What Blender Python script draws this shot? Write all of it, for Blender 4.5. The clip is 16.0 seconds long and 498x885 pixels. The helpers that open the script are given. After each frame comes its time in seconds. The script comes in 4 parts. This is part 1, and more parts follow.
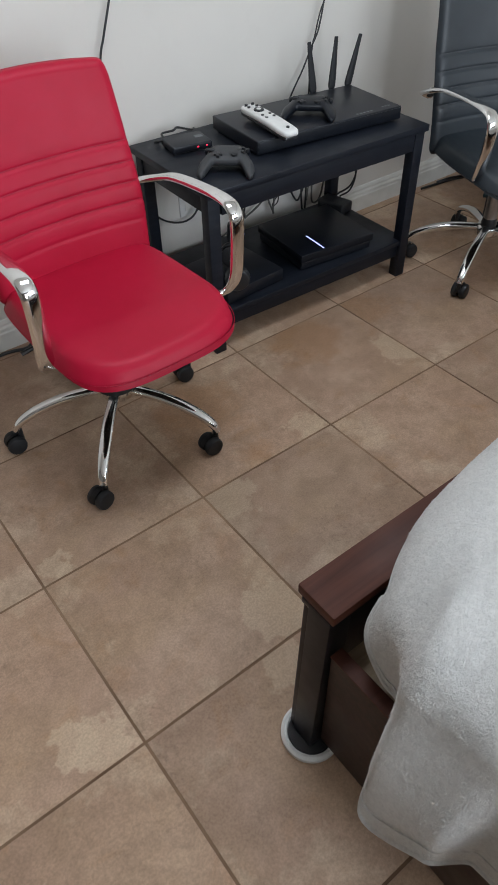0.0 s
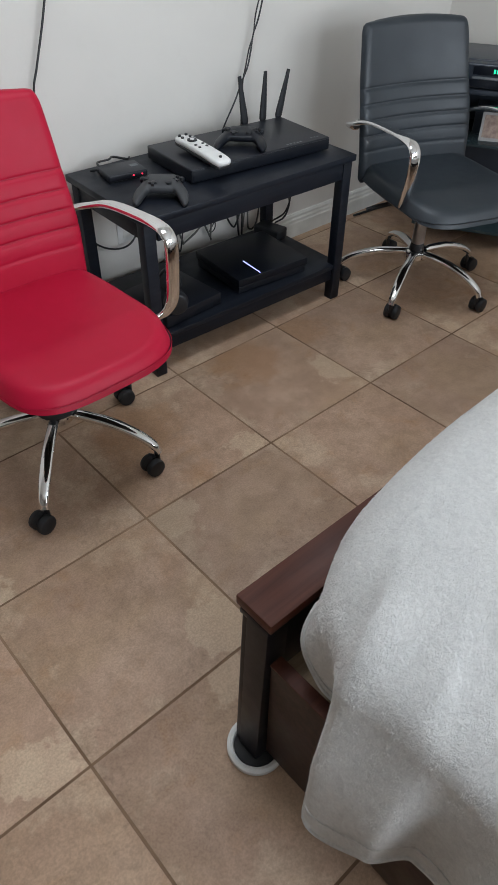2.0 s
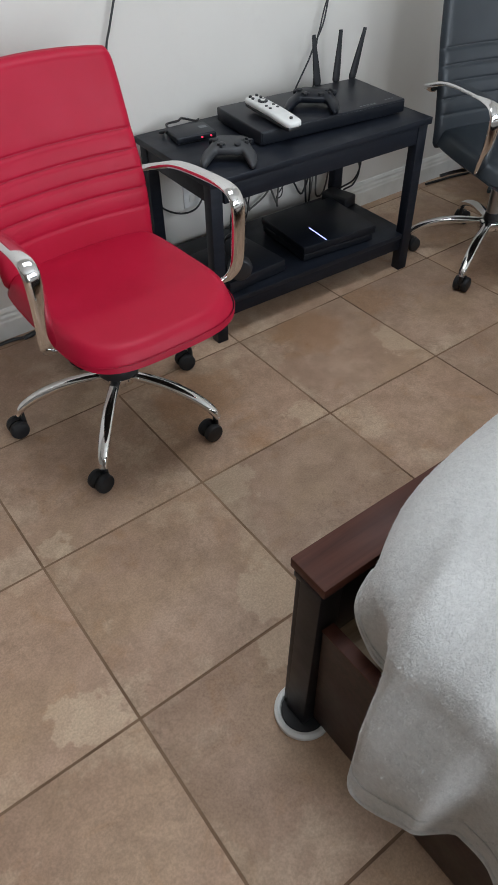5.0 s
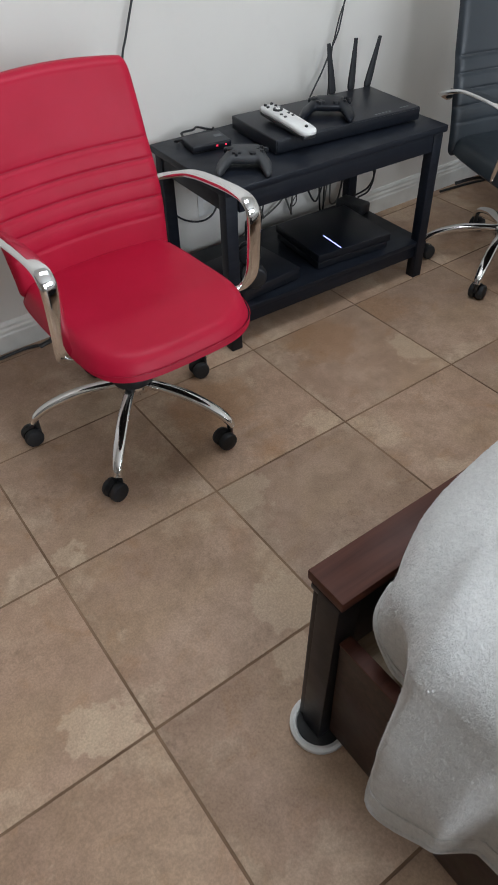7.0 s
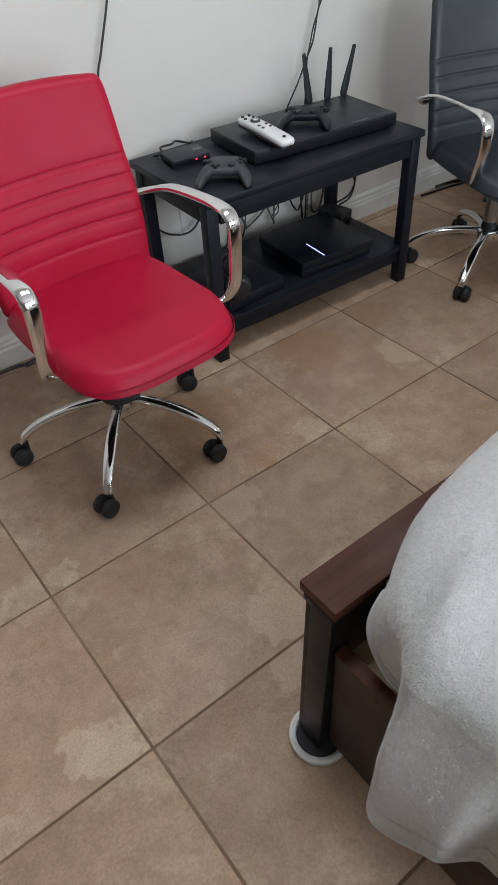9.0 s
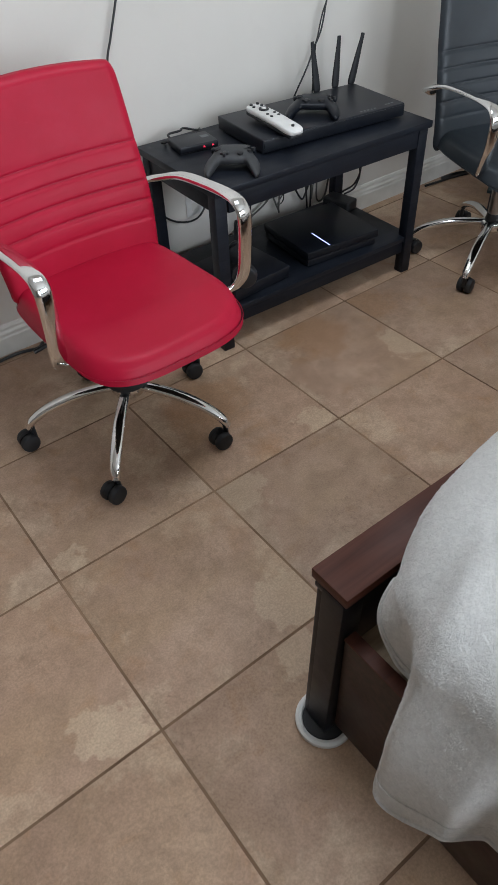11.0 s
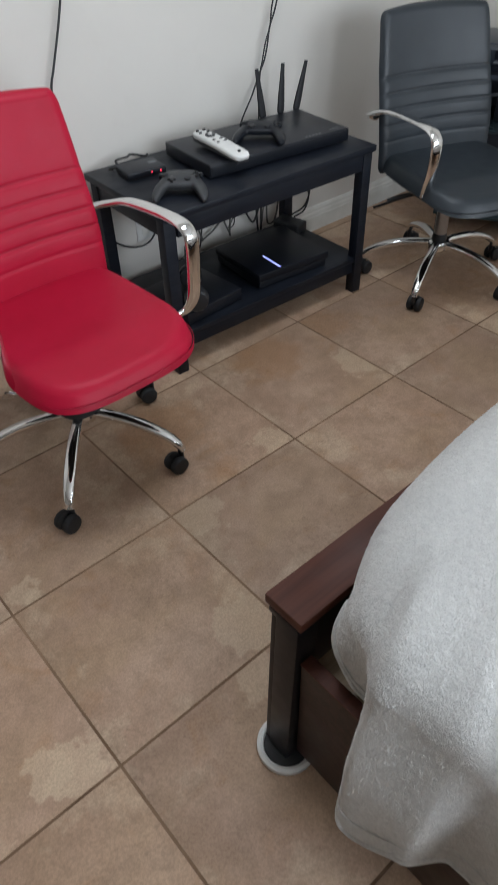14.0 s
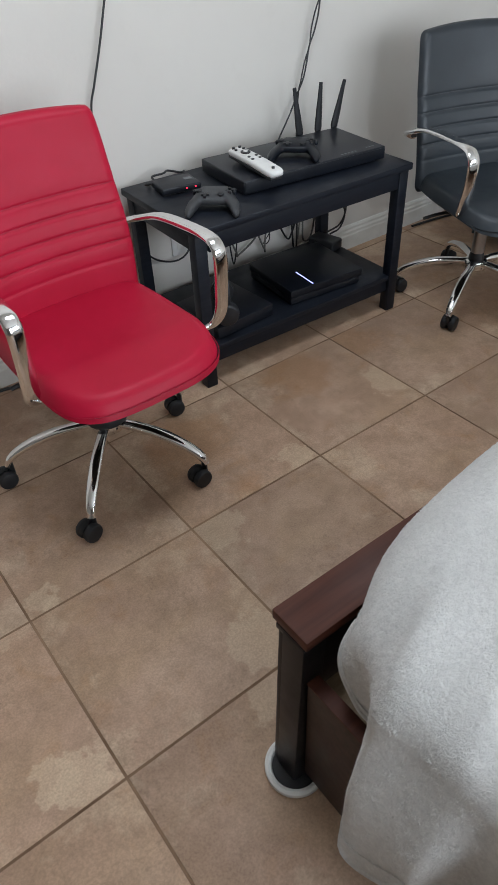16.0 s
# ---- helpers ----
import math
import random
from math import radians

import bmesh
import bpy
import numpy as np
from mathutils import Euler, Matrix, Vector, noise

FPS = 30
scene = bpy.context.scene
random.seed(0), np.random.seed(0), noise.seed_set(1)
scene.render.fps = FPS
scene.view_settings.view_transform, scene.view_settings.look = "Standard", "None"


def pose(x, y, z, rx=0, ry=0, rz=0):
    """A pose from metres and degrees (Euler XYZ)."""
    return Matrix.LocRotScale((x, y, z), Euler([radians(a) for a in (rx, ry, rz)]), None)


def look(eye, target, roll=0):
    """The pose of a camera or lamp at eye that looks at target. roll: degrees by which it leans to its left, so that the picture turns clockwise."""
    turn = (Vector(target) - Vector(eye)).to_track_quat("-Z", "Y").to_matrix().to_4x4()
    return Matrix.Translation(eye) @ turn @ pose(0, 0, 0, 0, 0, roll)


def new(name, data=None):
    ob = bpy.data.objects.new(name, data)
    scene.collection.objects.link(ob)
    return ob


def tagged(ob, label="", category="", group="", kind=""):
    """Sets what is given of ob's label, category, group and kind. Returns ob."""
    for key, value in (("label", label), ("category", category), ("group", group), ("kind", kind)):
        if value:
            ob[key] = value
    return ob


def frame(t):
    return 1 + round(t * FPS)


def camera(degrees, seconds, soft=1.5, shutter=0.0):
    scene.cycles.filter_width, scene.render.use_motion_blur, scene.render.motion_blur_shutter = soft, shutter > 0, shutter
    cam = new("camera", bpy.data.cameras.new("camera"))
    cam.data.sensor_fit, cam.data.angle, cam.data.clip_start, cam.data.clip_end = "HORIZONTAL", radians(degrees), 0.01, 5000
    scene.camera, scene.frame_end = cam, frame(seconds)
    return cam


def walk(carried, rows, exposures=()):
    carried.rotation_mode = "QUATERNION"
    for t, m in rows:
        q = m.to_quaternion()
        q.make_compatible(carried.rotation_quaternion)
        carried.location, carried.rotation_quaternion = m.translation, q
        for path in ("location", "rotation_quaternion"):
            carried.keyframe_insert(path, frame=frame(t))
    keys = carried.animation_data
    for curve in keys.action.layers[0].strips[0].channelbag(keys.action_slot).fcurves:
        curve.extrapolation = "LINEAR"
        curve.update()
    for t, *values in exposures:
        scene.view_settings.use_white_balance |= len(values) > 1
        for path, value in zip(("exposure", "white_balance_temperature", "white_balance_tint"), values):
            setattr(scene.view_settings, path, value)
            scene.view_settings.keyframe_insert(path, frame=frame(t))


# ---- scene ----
cam = camera(40.4, 16.0, shutter=0.4)
PATH = [
    (0, (-0.155, -1.031, 1.346), (0.705, 0.124, -0.042), -1.4),
    (0.5, (-0.149, -1.037, 1.354), (0.67, 0.116, -0.06), -2.3),
    (1, (-0.153, -1.046, 1.357), (0.742, 0.071, -0.04), 0.3),
    (1.5, (-0.146, -1.063, 1.346), (0.861, 0.027, 0.005), 1.3),
    (2, (-0.157, -1.074, 1.356), (0.848, 0.026, 0.022), 0.8),
    (2.5, (-0.16, -1.086, 1.358), (0.803, 0.03, 0.006), -0.2),
    (2.8, (-0.168, -1.081, 1.341), (0.762, 0.041, -0.030), -0.2),
    (3, (-0.171, -1.074, 1.331), (0.593, -0.001, -0.173), -2.9),
    (3.2, (-0.171, -1.066, 1.331), (0.626, -0.043, -0.191), -0.7),
    (3.5, (-0.169, -1.059, 1.332), (0.86, 0.096, 0.065), 3.9),
    (4, (-0.164, -1.074, 1.335), (0.743, 0.112, 0.004), -0.6),
    (6.5, (-0.167, -1.069, 1.312), (0.657, 0.096, -0.091), -1.1),
    (7, (-0.167, -1.059, 1.327), (0.663, 0.138, -0.044), -1.9),
    (7.5, (-0.153, -1.061, 1.335), (0.704, 0.147, -0.009), -3.8),
    (8, (-0.152, -1.059, 1.339), (0.715, 0.181, 0.032), -4.0),
    (8.5, (-0.146, -1.057, 1.338), (0.722, 0.165, 0.013), -4.1),
    (9, (-0.151, -1.063, 1.327), (0.701, 0.14, -0.025), -3.8),
    (11.5, (-0.185, -1.05, 1.345), (0.658, 0.103, -0.055), -2.1),
    (12, (-0.182, -1.051, 1.33), (0.648, 0.085, -0.092), -1.3),
    (12.5, (-0.176, -1.06, 1.325), (0.661, 0.077, -0.091), -1.7),
    (13, (-0.172, -1.053, 1.291), (0.624, 0.022, -0.196), -2.5),
    (13.5, (-0.158, -1.051, 1.305), (0.678, 0.017, -0.166), -2.3),
    (14, (-0.156, -1.059, 1.345), (0.799, 0.076, 0.004), -1.7),
    (14.5, (-0.153, -1.058, 1.373), (0.876, 0.106, 0.114), -1.0),
    (15, (-0.134, -1.056, 1.357), (1.031, 0.096, 0.21), 3.5),
    (15.5, (-0.145, -1.064, 1.368), (0.907, 0.156, 0.183), -0.1),
    (15.7, (-0.140, -1.071, 1.361), (0.770, 0.140, 0.050), -2.6),
    (16, (-0.122, -1.085, 1.334), (0.765, 0.149, 0.034), -2.8),
]
walk(cam, [(t, look(eye, target, roll)) for t, eye, target, roll in PATH], [(0, 0.0), (12, -0.02), (13, -0.1), (13.5, -0.12), (14.5, 0.03), (15.5, -0.1), (16, 0.0)])

# ---- world and light ----
world = bpy.data.worlds.new("daylight")
scene.world = world
world.use_nodes = True
wn = world.node_tree
sky = wn.nodes.new("ShaderNodeTexSky")
sky.sky_type, sky.sun_disc = "NISHITA", False
sky.sun_elevation, sky.sun_rotation = radians(42), radians(200)
wn.links.new(sky.outputs[0], wn.nodes["Background"].inputs[0])
wn.nodes["Background"].inputs[1].default_value = 0.1


def area_lamp(name, m, sx, sy, watts, colour):
    data = bpy.data.lights.new(name, "AREA")
    data.shape, data.size, data.size_y = "RECTANGLE", sx, sy
    data.energy, data.color = watts, colour
    ob = new(name, data)
    ob.matrix_world = m
    return ob


# daylight entering by the two windows in the south wall
area_lamp("window_daylight", look((0.12, -3.24, 1.36), (1.0, 0.9, 0.75)), 0.54, 1.36, 34, (0.83, 0.91, 1.0))
area_lamp("window_daylight", look((1.75, -3.24, 1.62), (1.2, 0.9, 0.5)), 1.84, 1.14, 47, (0.82, 0.905, 1.0))

# overhead fill light, an added source with no known lamp, over the middle of the room
lamp_data = bpy.data.lights.new("added_overhead_fill", "AREA")
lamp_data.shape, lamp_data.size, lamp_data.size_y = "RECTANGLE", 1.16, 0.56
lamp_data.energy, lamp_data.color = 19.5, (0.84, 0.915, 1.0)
new("added_overhead_fill", lamp_data).matrix_world = pose(0.90, -0.05, 2.475)

# ---- materials ----


def material(name, build, rough=0.5, metal=0.0, spec=0.5):
    m = bpy.data.materials.new(name)
    m.use_nodes = True
    t = m.node_tree
    b = t.nodes["Principled BSDF"]
    b.inputs["Roughness"].default_value = rough
    b.inputs["Metallic"].default_value = metal
    b.inputs["Specular IOR Level"].default_value = spec
    build(t, b)
    return m


def coords(t, scale=1.0):
    c = t.nodes.new("ShaderNodeTexCoord")
    k = t.nodes.new("ShaderNodeMapping")
    k.inputs["Scale"].default_value = (scale, scale, scale) if not isinstance(scale, tuple) else scale
    t.links.new(c.outputs["Object"], k.inputs["Vector"])
    return k.outputs["Vector"]


def noise_tex(t, vec, scale, detail=4.0, rough=0.55, dist=0.0):
    n = t.nodes.new("ShaderNodeTexNoise")
    n.inputs["Scale"].default_value, n.inputs["Detail"].default_value = scale, detail
    n.inputs["Roughness"].default_value, n.inputs["Distortion"].default_value = rough, dist
    t.links.new(vec, n.inputs["Vector"])
    return n.outputs["Fac"]


def ramp(t, fac, stops):
    r = t.nodes.new("ShaderNodeValToRGB")
    e = r.color_ramp.elements
    while len(e) < len(stops):
        e.new(0.5)
    for el, (p, c) in zip(e, stops):
        el.position, el.color = p, (*c, 1) if len(c) == 3 else c
    t.links.new(fac, r.inputs["Fac"])
    return r.outputs["Color"]


def mix(t, fac, a, b, how="MIX"):
    m = t.nodes.new("ShaderNodeMix")
    m.data_type, m.blend_type = "RGBA", how
    for sock, v in ((m.inputs["Factor"], fac), (m.inputs["A"], a), (m.inputs["B"], b)):
        if isinstance(v, (int, float)):
            sock.default_value = v
        elif isinstance(v, tuple):
            sock.default_value = (*v, 1)
        else:
            t.links.new(v, sock)
    return m.outputs["Result"]


def bump(t, b, height, strength=0.2, dist=0.002):
    n = t.nodes.new("ShaderNodeBump")
    n.inputs["Strength"].default_value, n.inputs["Distance"].default_value = strength, dist
    t.links.new(height, n.inputs["Height"])
    t.links.new(n.outputs["Normal"], b.inputs["Normal"])


def vary(t, b, lo, hi, vec, scale):
    """Roughness that wanders between lo and hi."""
    n = noise_tex(t, vec, scale, 3)
    t.links.new(ramp(t, n, [(0.35, (lo,) * 3), (0.65, (hi,) * 3)]), b.inputs["Roughness"])


def mottled(base, other, scale, fine, strength=0.15, dist=0.001, lo=None, hi=None):
    def build(t, b):
        v = coords(t)
        f = noise_tex(t, v, scale, 5)
        t.links.new(ramp(t, f, [(0.35, base), (0.65, other)]), b.inputs["Base Color"])
        bump(t, b, noise_tex(t, v, fine, 4), strength, dist)
        if lo is not None:
            vary(t, b, lo, hi, v, scale * 2.3)
    return build


def leather(base, other):
    def build(t, b):
        v = coords(t)
        t.links.new(ramp(t, noise_tex(t, v, 6, 4), [(0.3, base), (0.7, other)]), b.inputs["Base Color"])
        vo = t.nodes.new("ShaderNodeTexVoronoi")
        vo.inputs["Scale"].default_value = 420
        t.links.new(v, vo.inputs["Vector"])
        creases = noise_tex(t, v, 9, 3, 0.5, 0.4)
        add = t.nodes.new("ShaderNodeMath")
        add.operation = "MULTIPLY_ADD"
        add.inputs[1].default_value = 0.25
        t.links.new(vo.outputs["Distance"], add.inputs[0])
        t.links.new(creases, add.inputs[2])
        bump(t, b, add.outputs[0], 0.22, 0.002)
        vary(t, b, 0.41, 0.46, v, 30)
    return build


# pale and rusty blotches that single tiles carry: tile column and row, place within the tile, reach, tone
PALE, RUST = (0.555, 0.455, 0.33), (0.36, 0.205, 0.105)
BLOTCHES = [
    (-1, -1, 0.86, 0.10, 0.066, PALE), (-1, -1, 0.74, 0.16, 0.050, PALE), (0, -1, 0.88, 0.14, 0.094, PALE), (1, -1, 0.08, 0.93, 0.092, PALE), (0, 0, 0.10, 0.06, 0.045, PALE),
    (0, -2, 0.74, 0.90, 0.065, PALE), (1, 0, 0.88, 0.08, 0.060, PALE), (2, 0, 0.96, 0.30, 0.090, PALE), (0, -1, 0.05, 0.32, 0.050, RUST),
    (1, 0, 0.40, 0.66, 0.150, RUST), (1, 0, 0.45, 0.06, 0.080, RUST), (3, 0, 0.10, 0.86, 0.130, RUST), (2, 0, 0.50, 0.80, 0.150, RUST),
]


def node_math(t, how, a, b):
    n = t.nodes.new("ShaderNodeMath")
    n.operation = how
    for k, v in enumerate((a, b)):
        if isinstance(v, (int, float)):
            n.inputs[k].default_value = v
        else:
            t.links.new(v, n.inputs[k])
    return n.outputs[0]


def corner_patches(t, base):
    """Ragged blotches, each kept to its own tile."""
    geo = t.nodes.new("ShaderNodeNewGeometry")
    wob = t.nodes.new("ShaderNodeTexNoise")
    wob.inputs["Scale"].default_value, wob.inputs["Detail"].default_value = 16.0, 8.0
    wob.inputs["Roughness"].default_value = 0.65
    t.links.new(geo.outputs["Position"], wob.inputs["Vector"])
    push = t.nodes.new("ShaderNodeVectorMath")
    push.operation = "MULTIPLY_ADD"
    push.inputs[1].default_value = (0.20, 0.20, 0.0)
    t.links.new(wob.outputs["Color"], push.inputs[0])
    t.links.new(geo.outputs["Position"], push.inputs[2])
    size = 0.457
    for i, j, u, v, reach, tone in BLOTCHES:
        d = t.nodes.new("ShaderNodeVectorMath")
        d.operation = "DISTANCE"
        d.inputs[1].default_value = ((i + u) * size + 0.10, (j + v) * size + 0.10, 0.0)
        t.links.new(push.outputs[0], d.inputs[0])
        sub = t.nodes.new("ShaderNodeVectorMath")
        sub.operation = "SUBTRACT"
        sub.inputs[1].default_value = ((i + 0.5) * size, (j + 0.5) * size, 0.0)
        t.links.new(geo.outputs["Position"], sub.inputs[0])
        mag = t.nodes.new("ShaderNodeVectorMath")
        mag.operation = "ABSOLUTE"
        t.links.new(sub.outputs[0], mag.inputs[0])
        sep = t.nodes.new("ShaderNodeSeparateXYZ")
        t.links.new(mag.outputs[0], sep.inputs[0])
        inside = node_math(t, "LESS_THAN", node_math(t, "MAXIMUM", sep.outputs[0], sep.outputs[1]), size / 2)
        edge = 0.010 if tone is PALE else 0.060
        rise = t.nodes.new("ShaderNodeMapRange")
        rise.inputs["From Min"].default_value, rise.inputs["From Max"].default_value = reach, reach - edge
        rise.inputs["To Max"].default_value = 0.50 if tone is PALE else 0.50
        t.links.new(d.outputs["Value"], rise.inputs["Value"])
        base = mix(t, node_math(t, "MULTIPLY", inside, rise.outputs[0]), base, tone)
    return base


def tile_build(t, b):
    """Honed stone-look tile: warm beige with brown clouds, pale worn patches and pores; each tile differs."""
    c = t.nodes.new("ShaderNodeTexCoord")
    info = t.nodes.new("ShaderNodeObjectInfo")
    off = t.nodes.new("ShaderNodeVectorMath")
    off.operation = "MULTIPLY_ADD"
    comb = t.nodes.new("ShaderNodeCombineXYZ")
    for k in range(3):
        t.links.new(info.outputs["Random"], comb.inputs[k])
    off.inputs[1].default_value = (37.0, 53.0, 11.0)
    t.links.new(comb.outputs[0], off.inputs[0])
    t.links.new(c.outputs["Object"], off.inputs[2])
    v = off.outputs[0]
    clouds = noise_tex(t, v, 4.0, 6, 0.62, 0.5)
    base = ramp(t, clouds, [(0.30, (0.362, 0.252, 0.180)), (0.48, (0.428, 0.306, 0.224)), (0.66, (0.475, 0.353, 0.262))])
    hue = noise_tex(t, v, 2.6, 4, 0.6, 0.9)
    base = mix(t, ramp(t, hue, [(0.44, (0, 0, 0)), (0.64, (0.50,) * 3)]), base, (0.435, 0.32, 0.205))
    rust = noise_tex(t, v, 7.0, 5, 0.6, 0.8)
    base = mix(t, ramp(t, rust, [(0.56, (0, 0, 0)), (0.72, (0.6, 0.6, 0.6))]), base, (0.37, 0.225, 0.120))
    pale = noise_tex(t, v, 4.6, 10, 0.62, 0.15)
    reach = t.nodes.new("ShaderNodeVectorMath")
    reach.operation = "DISTANCE"
    reach.inputs[1].default_value = (0.2285, 0.2285, 0.0)
    t.links.new(c.outputs["Object"], reach.inputs[0])
    worn = t.nodes.new("ShaderNodeMath")
    worn.operation = "MULTIPLY_ADD"
    worn.inputs[1].default_value = 0.55
    t.links.new(reach.outputs["Value"], worn.inputs[0])
    t.links.new(pale, worn.inputs[2])
    base = mix(t, ramp(t, worn.outputs[0], [(0.655, (0, 0, 0)), (0.668, (0.20,) * 3), (0.76, (0.50,) * 3)]), base, (0.585, 0.485, 0.36))
    where = noise_tex(t, v, 5.5, 3, 0.5, 0.0)
    specks = noise_tex(t, v, 75.0, 4, 0.6, 0.2)
    both = mix(t, 1.0, ramp(t, where, [(0.50, (0, 0, 0)), (0.62, (1, 1, 1))]), ramp(t, specks, [(0.52, (0, 0, 0)), (0.62, (0.35,) * 3)]), "MULTIPLY")
    base = mix(t, both, base, (0.24, 0.17, 0.12))
    soft = noise_tex(t, v, 17.0, 6, 0.65, 0.2)
    base = mix(t, ramp(t, soft, [(0.36, (0.45,) * 3), (0.58, (0, 0, 0))]), base, (0.28, 0.195, 0.135))
    base = corner_patches(t, base)
    tint = ramp(t, info.outputs["Random"], [(0.0, (0.94, 0.88, 0.86)), (1.0, (1.16, 1.07, 1.02))])
    base = mix(t, 1.0, base, tint, "MULTIPLY")
    grain = noise_tex(t, v, 210.0, 3, 0.7)
    base = mix(t, 1.0, base, ramp(t, grain, [(0.36, (0.86,) * 3), (0.64, (1.12,) * 3)]), "MULTIPLY")
    t.links.new(base, b.inputs["Base Color"])
    t.links.new(ramp(t, rust, [(0.3, (0.46,) * 3), (0.7, (0.62,) * 3)]), b.inputs["Roughness"])
    bump(t, b, noise_tex(t, v, 40, 8, 0.7), 0.25, 0.002)


def wood_build(dark, light, gscale=1.0, lo=0.36, hi=0.52):
    def build(t, b):
        v = coords(t, (1.2 * gscale, 22 * gscale, 22 * gscale))
        g = noise_tex(t, v, 3.0, 6, 0.6, 0.6)
        t.links.new(ramp(t, g, [(0.35, dark), (0.68, light)]), b.inputs["Base Color"])
        bump(t, b, g, 0.12, 0.001)
        vary(t, b, lo, hi, coords(t), 7)
    return build


def fleece_build(t, b):
    v = coords(t)
    tuft = noise_tex(t, v, 110, 6, 0.75, 0.8)
    big = noise_tex(t, v, 11, 4)
    col = ramp(t, tuft, [(0.32, (0.58, 0.575, 0.56)), (0.60, (0.74, 0.735, 0.715))])
    col = mix(t, ramp(t, big, [(0.35, (0.22,) * 3), (0.65, (0,) * 3)]), col, (0.50, 0.50, 0.49))
    t.links.new(col, b.inputs["Base Color"])
    b.inputs["Sheen Weight"].default_value = 0.15
    b.inputs["Sheen Roughness"].default_value = 0.5
    nap = mix(t, 0.45, noise_tex(t, v, 230, 4, 0.7, 0.4), noise_tex(t, v, 60, 5, 0.7, 0.8))
    bump(t, b, nap, 0.95, 0.007)


def plain(base, fine=180, amount=0.05):
    def build(t, b):
        v = coords(t)
        dark = tuple(c * 0.8 for c in base)
        t.links.new(ramp(t, noise_tex(t, v, 18, 5), [(0.3, dark), (0.7, base)]), b.inputs["Base Color"])
        bump(t, b, noise_tex(t, v, fine, 3), amount, 0.001)
    return build


def wall_build(t, b):
    v = coords(t)
    a = noise_tex(t, v, 1.6, 4)
    s = noise_tex(t, v, 9, 6, 0.65, 0.4)
    col = ramp(t, a, [(0.3, (0.655, 0.630, 0.588)), (0.7, (0.705, 0.680, 0.636))])
    col = mix(t, ramp(t, s, [(0.58, (0,) * 3), (0.75, (0.22,) * 3)]), col, (0.59, 0.565, 0.52))
    t.links.new(col, b.inputs["Base Color"])
    bump(t, b, noise_tex(t, v, 70, 6, 0.6), 0.18, 0.002)


M_WALL = material("painted_plaster", wall_build, 0.75, 0, 0.3)
# tone for the unseen west and south walls, darkened to cut bounce light
M_WALLB = material("bounce_damping_taupe", mottled((0.27, 0.25, 0.225), (0.33, 0.31, 0.28), 1.8, 70, 0.18, 0.002), 0.75, 0, 0.3)
M_CEIL = material("ceiling_paint", mottled((0.74, 0.74, 0.72), (0.78, 0.78, 0.76), 3, 90), 0.85)
M_TRIM = material("white_trim_paint", mottled((0.60, 0.59, 0.55), (0.72, 0.71, 0.67), 9, 60, 0.1), 0.45)
M_GROUT = material("grout", mottled((0.140, 0.080, 0.045), (0.32, 0.205, 0.128), 3.5, 200, 0.4), 0.9)
M_TILE = material("stone_tile", tile_build, 0.5, 0, 0.3)
M_RED = material("red_leather", leather((0.385, 0.006, 0.028), (0.435, 0.008, 0.036)), 0.55, 0, 0.20)
M_REDSEAM = material("red_seam", plain((0.40, 0.020, 0.050)), 0.5)
M_BLACKL = material("black_leather", leather((0.0145, 0.0205, 0.0265), (0.0235, 0.0305, 0.0380)), 0.40, 0, 0.50)
M_BLACKSEAM = material("grey_seam", plain((0.09, 0.095, 0.105)), 0.6)
M_CHROME = material("chrome", mottled((0.80, 0.80, 0.80), (0.86, 0.86, 0.86), 20, 120, 0.02, 0.0005, 0.05, 0.14), 0.08, 1.0)
M_BLACKP = material("black_plastic", plain((0.018, 0.019, 0.022)), 0.42)
M_RUBBER = material("caster_rubber", plain((0.014, 0.015, 0.018), 90, 0.15), 0.6)
M_TABLE = material("black_veneer", wood_build((0.0060, 0.0080, 0.0135), (0.0110, 0.0140, 0.0215)), 0.44, 0, 0.26)
M_GLOSS = material("gloss_black_plastic", plain((0.007, 0.009, 0.014), 260, 0.02), 0.36, 0, 0.28)
M_DEVICE = material("satin_black_metal", plain((0.010, 0.012, 0.018), 240, 0.06), 0.38, 0, 0.35)
M_STAND = material("charcoal_blue_plastic", plain((0.030, 0.037, 0.050), 240, 0.06), 0.34, 0, 0.5)
M_WOOD = material("mahogany_stain", wood_build((0.060, 0.019, 0.012), (0.105, 0.035, 0.022), 0.6, 0.50, 0.68), 0.55, 0, 0.30)
M_WOODDARK = material("espresso_stain", wood_build((0.009, 0.009, 0.012), (0.019, 0.018, 0.022)), 0.36, 0, 0.35)
M_WOODMID = material("brown_stain", wood_build((0.022, 0.012, 0.010), (0.052, 0.027, 0.021)), 0.42, 0, 0.35)
M_STEEL = material("brushed_steel", plain((0.42, 0.42, 0.43), 300, 0.05), 0.3, 1.0)
M_SLAT = material("raw_plywood", wood_build((0.36, 0.26, 0.16), (0.50, 0.38, 0.25)), 0.6)
M_FLEECE = material("grey_fleece", fleece_build, 0.95, 0, 0.1)
def nap_build(t, b):
    g = t.nodes.new("ShaderNodeNewGeometry")
    tone = ramp(t, g.outputs["Random Per Island"], [(0.0, (0.64, 0.635, 0.62)), (1.0, (0.76, 0.755, 0.735))])
    t.links.new(tone, b.inputs["Base Color"])
    b.inputs["Sheen Weight"].default_value = 0.05


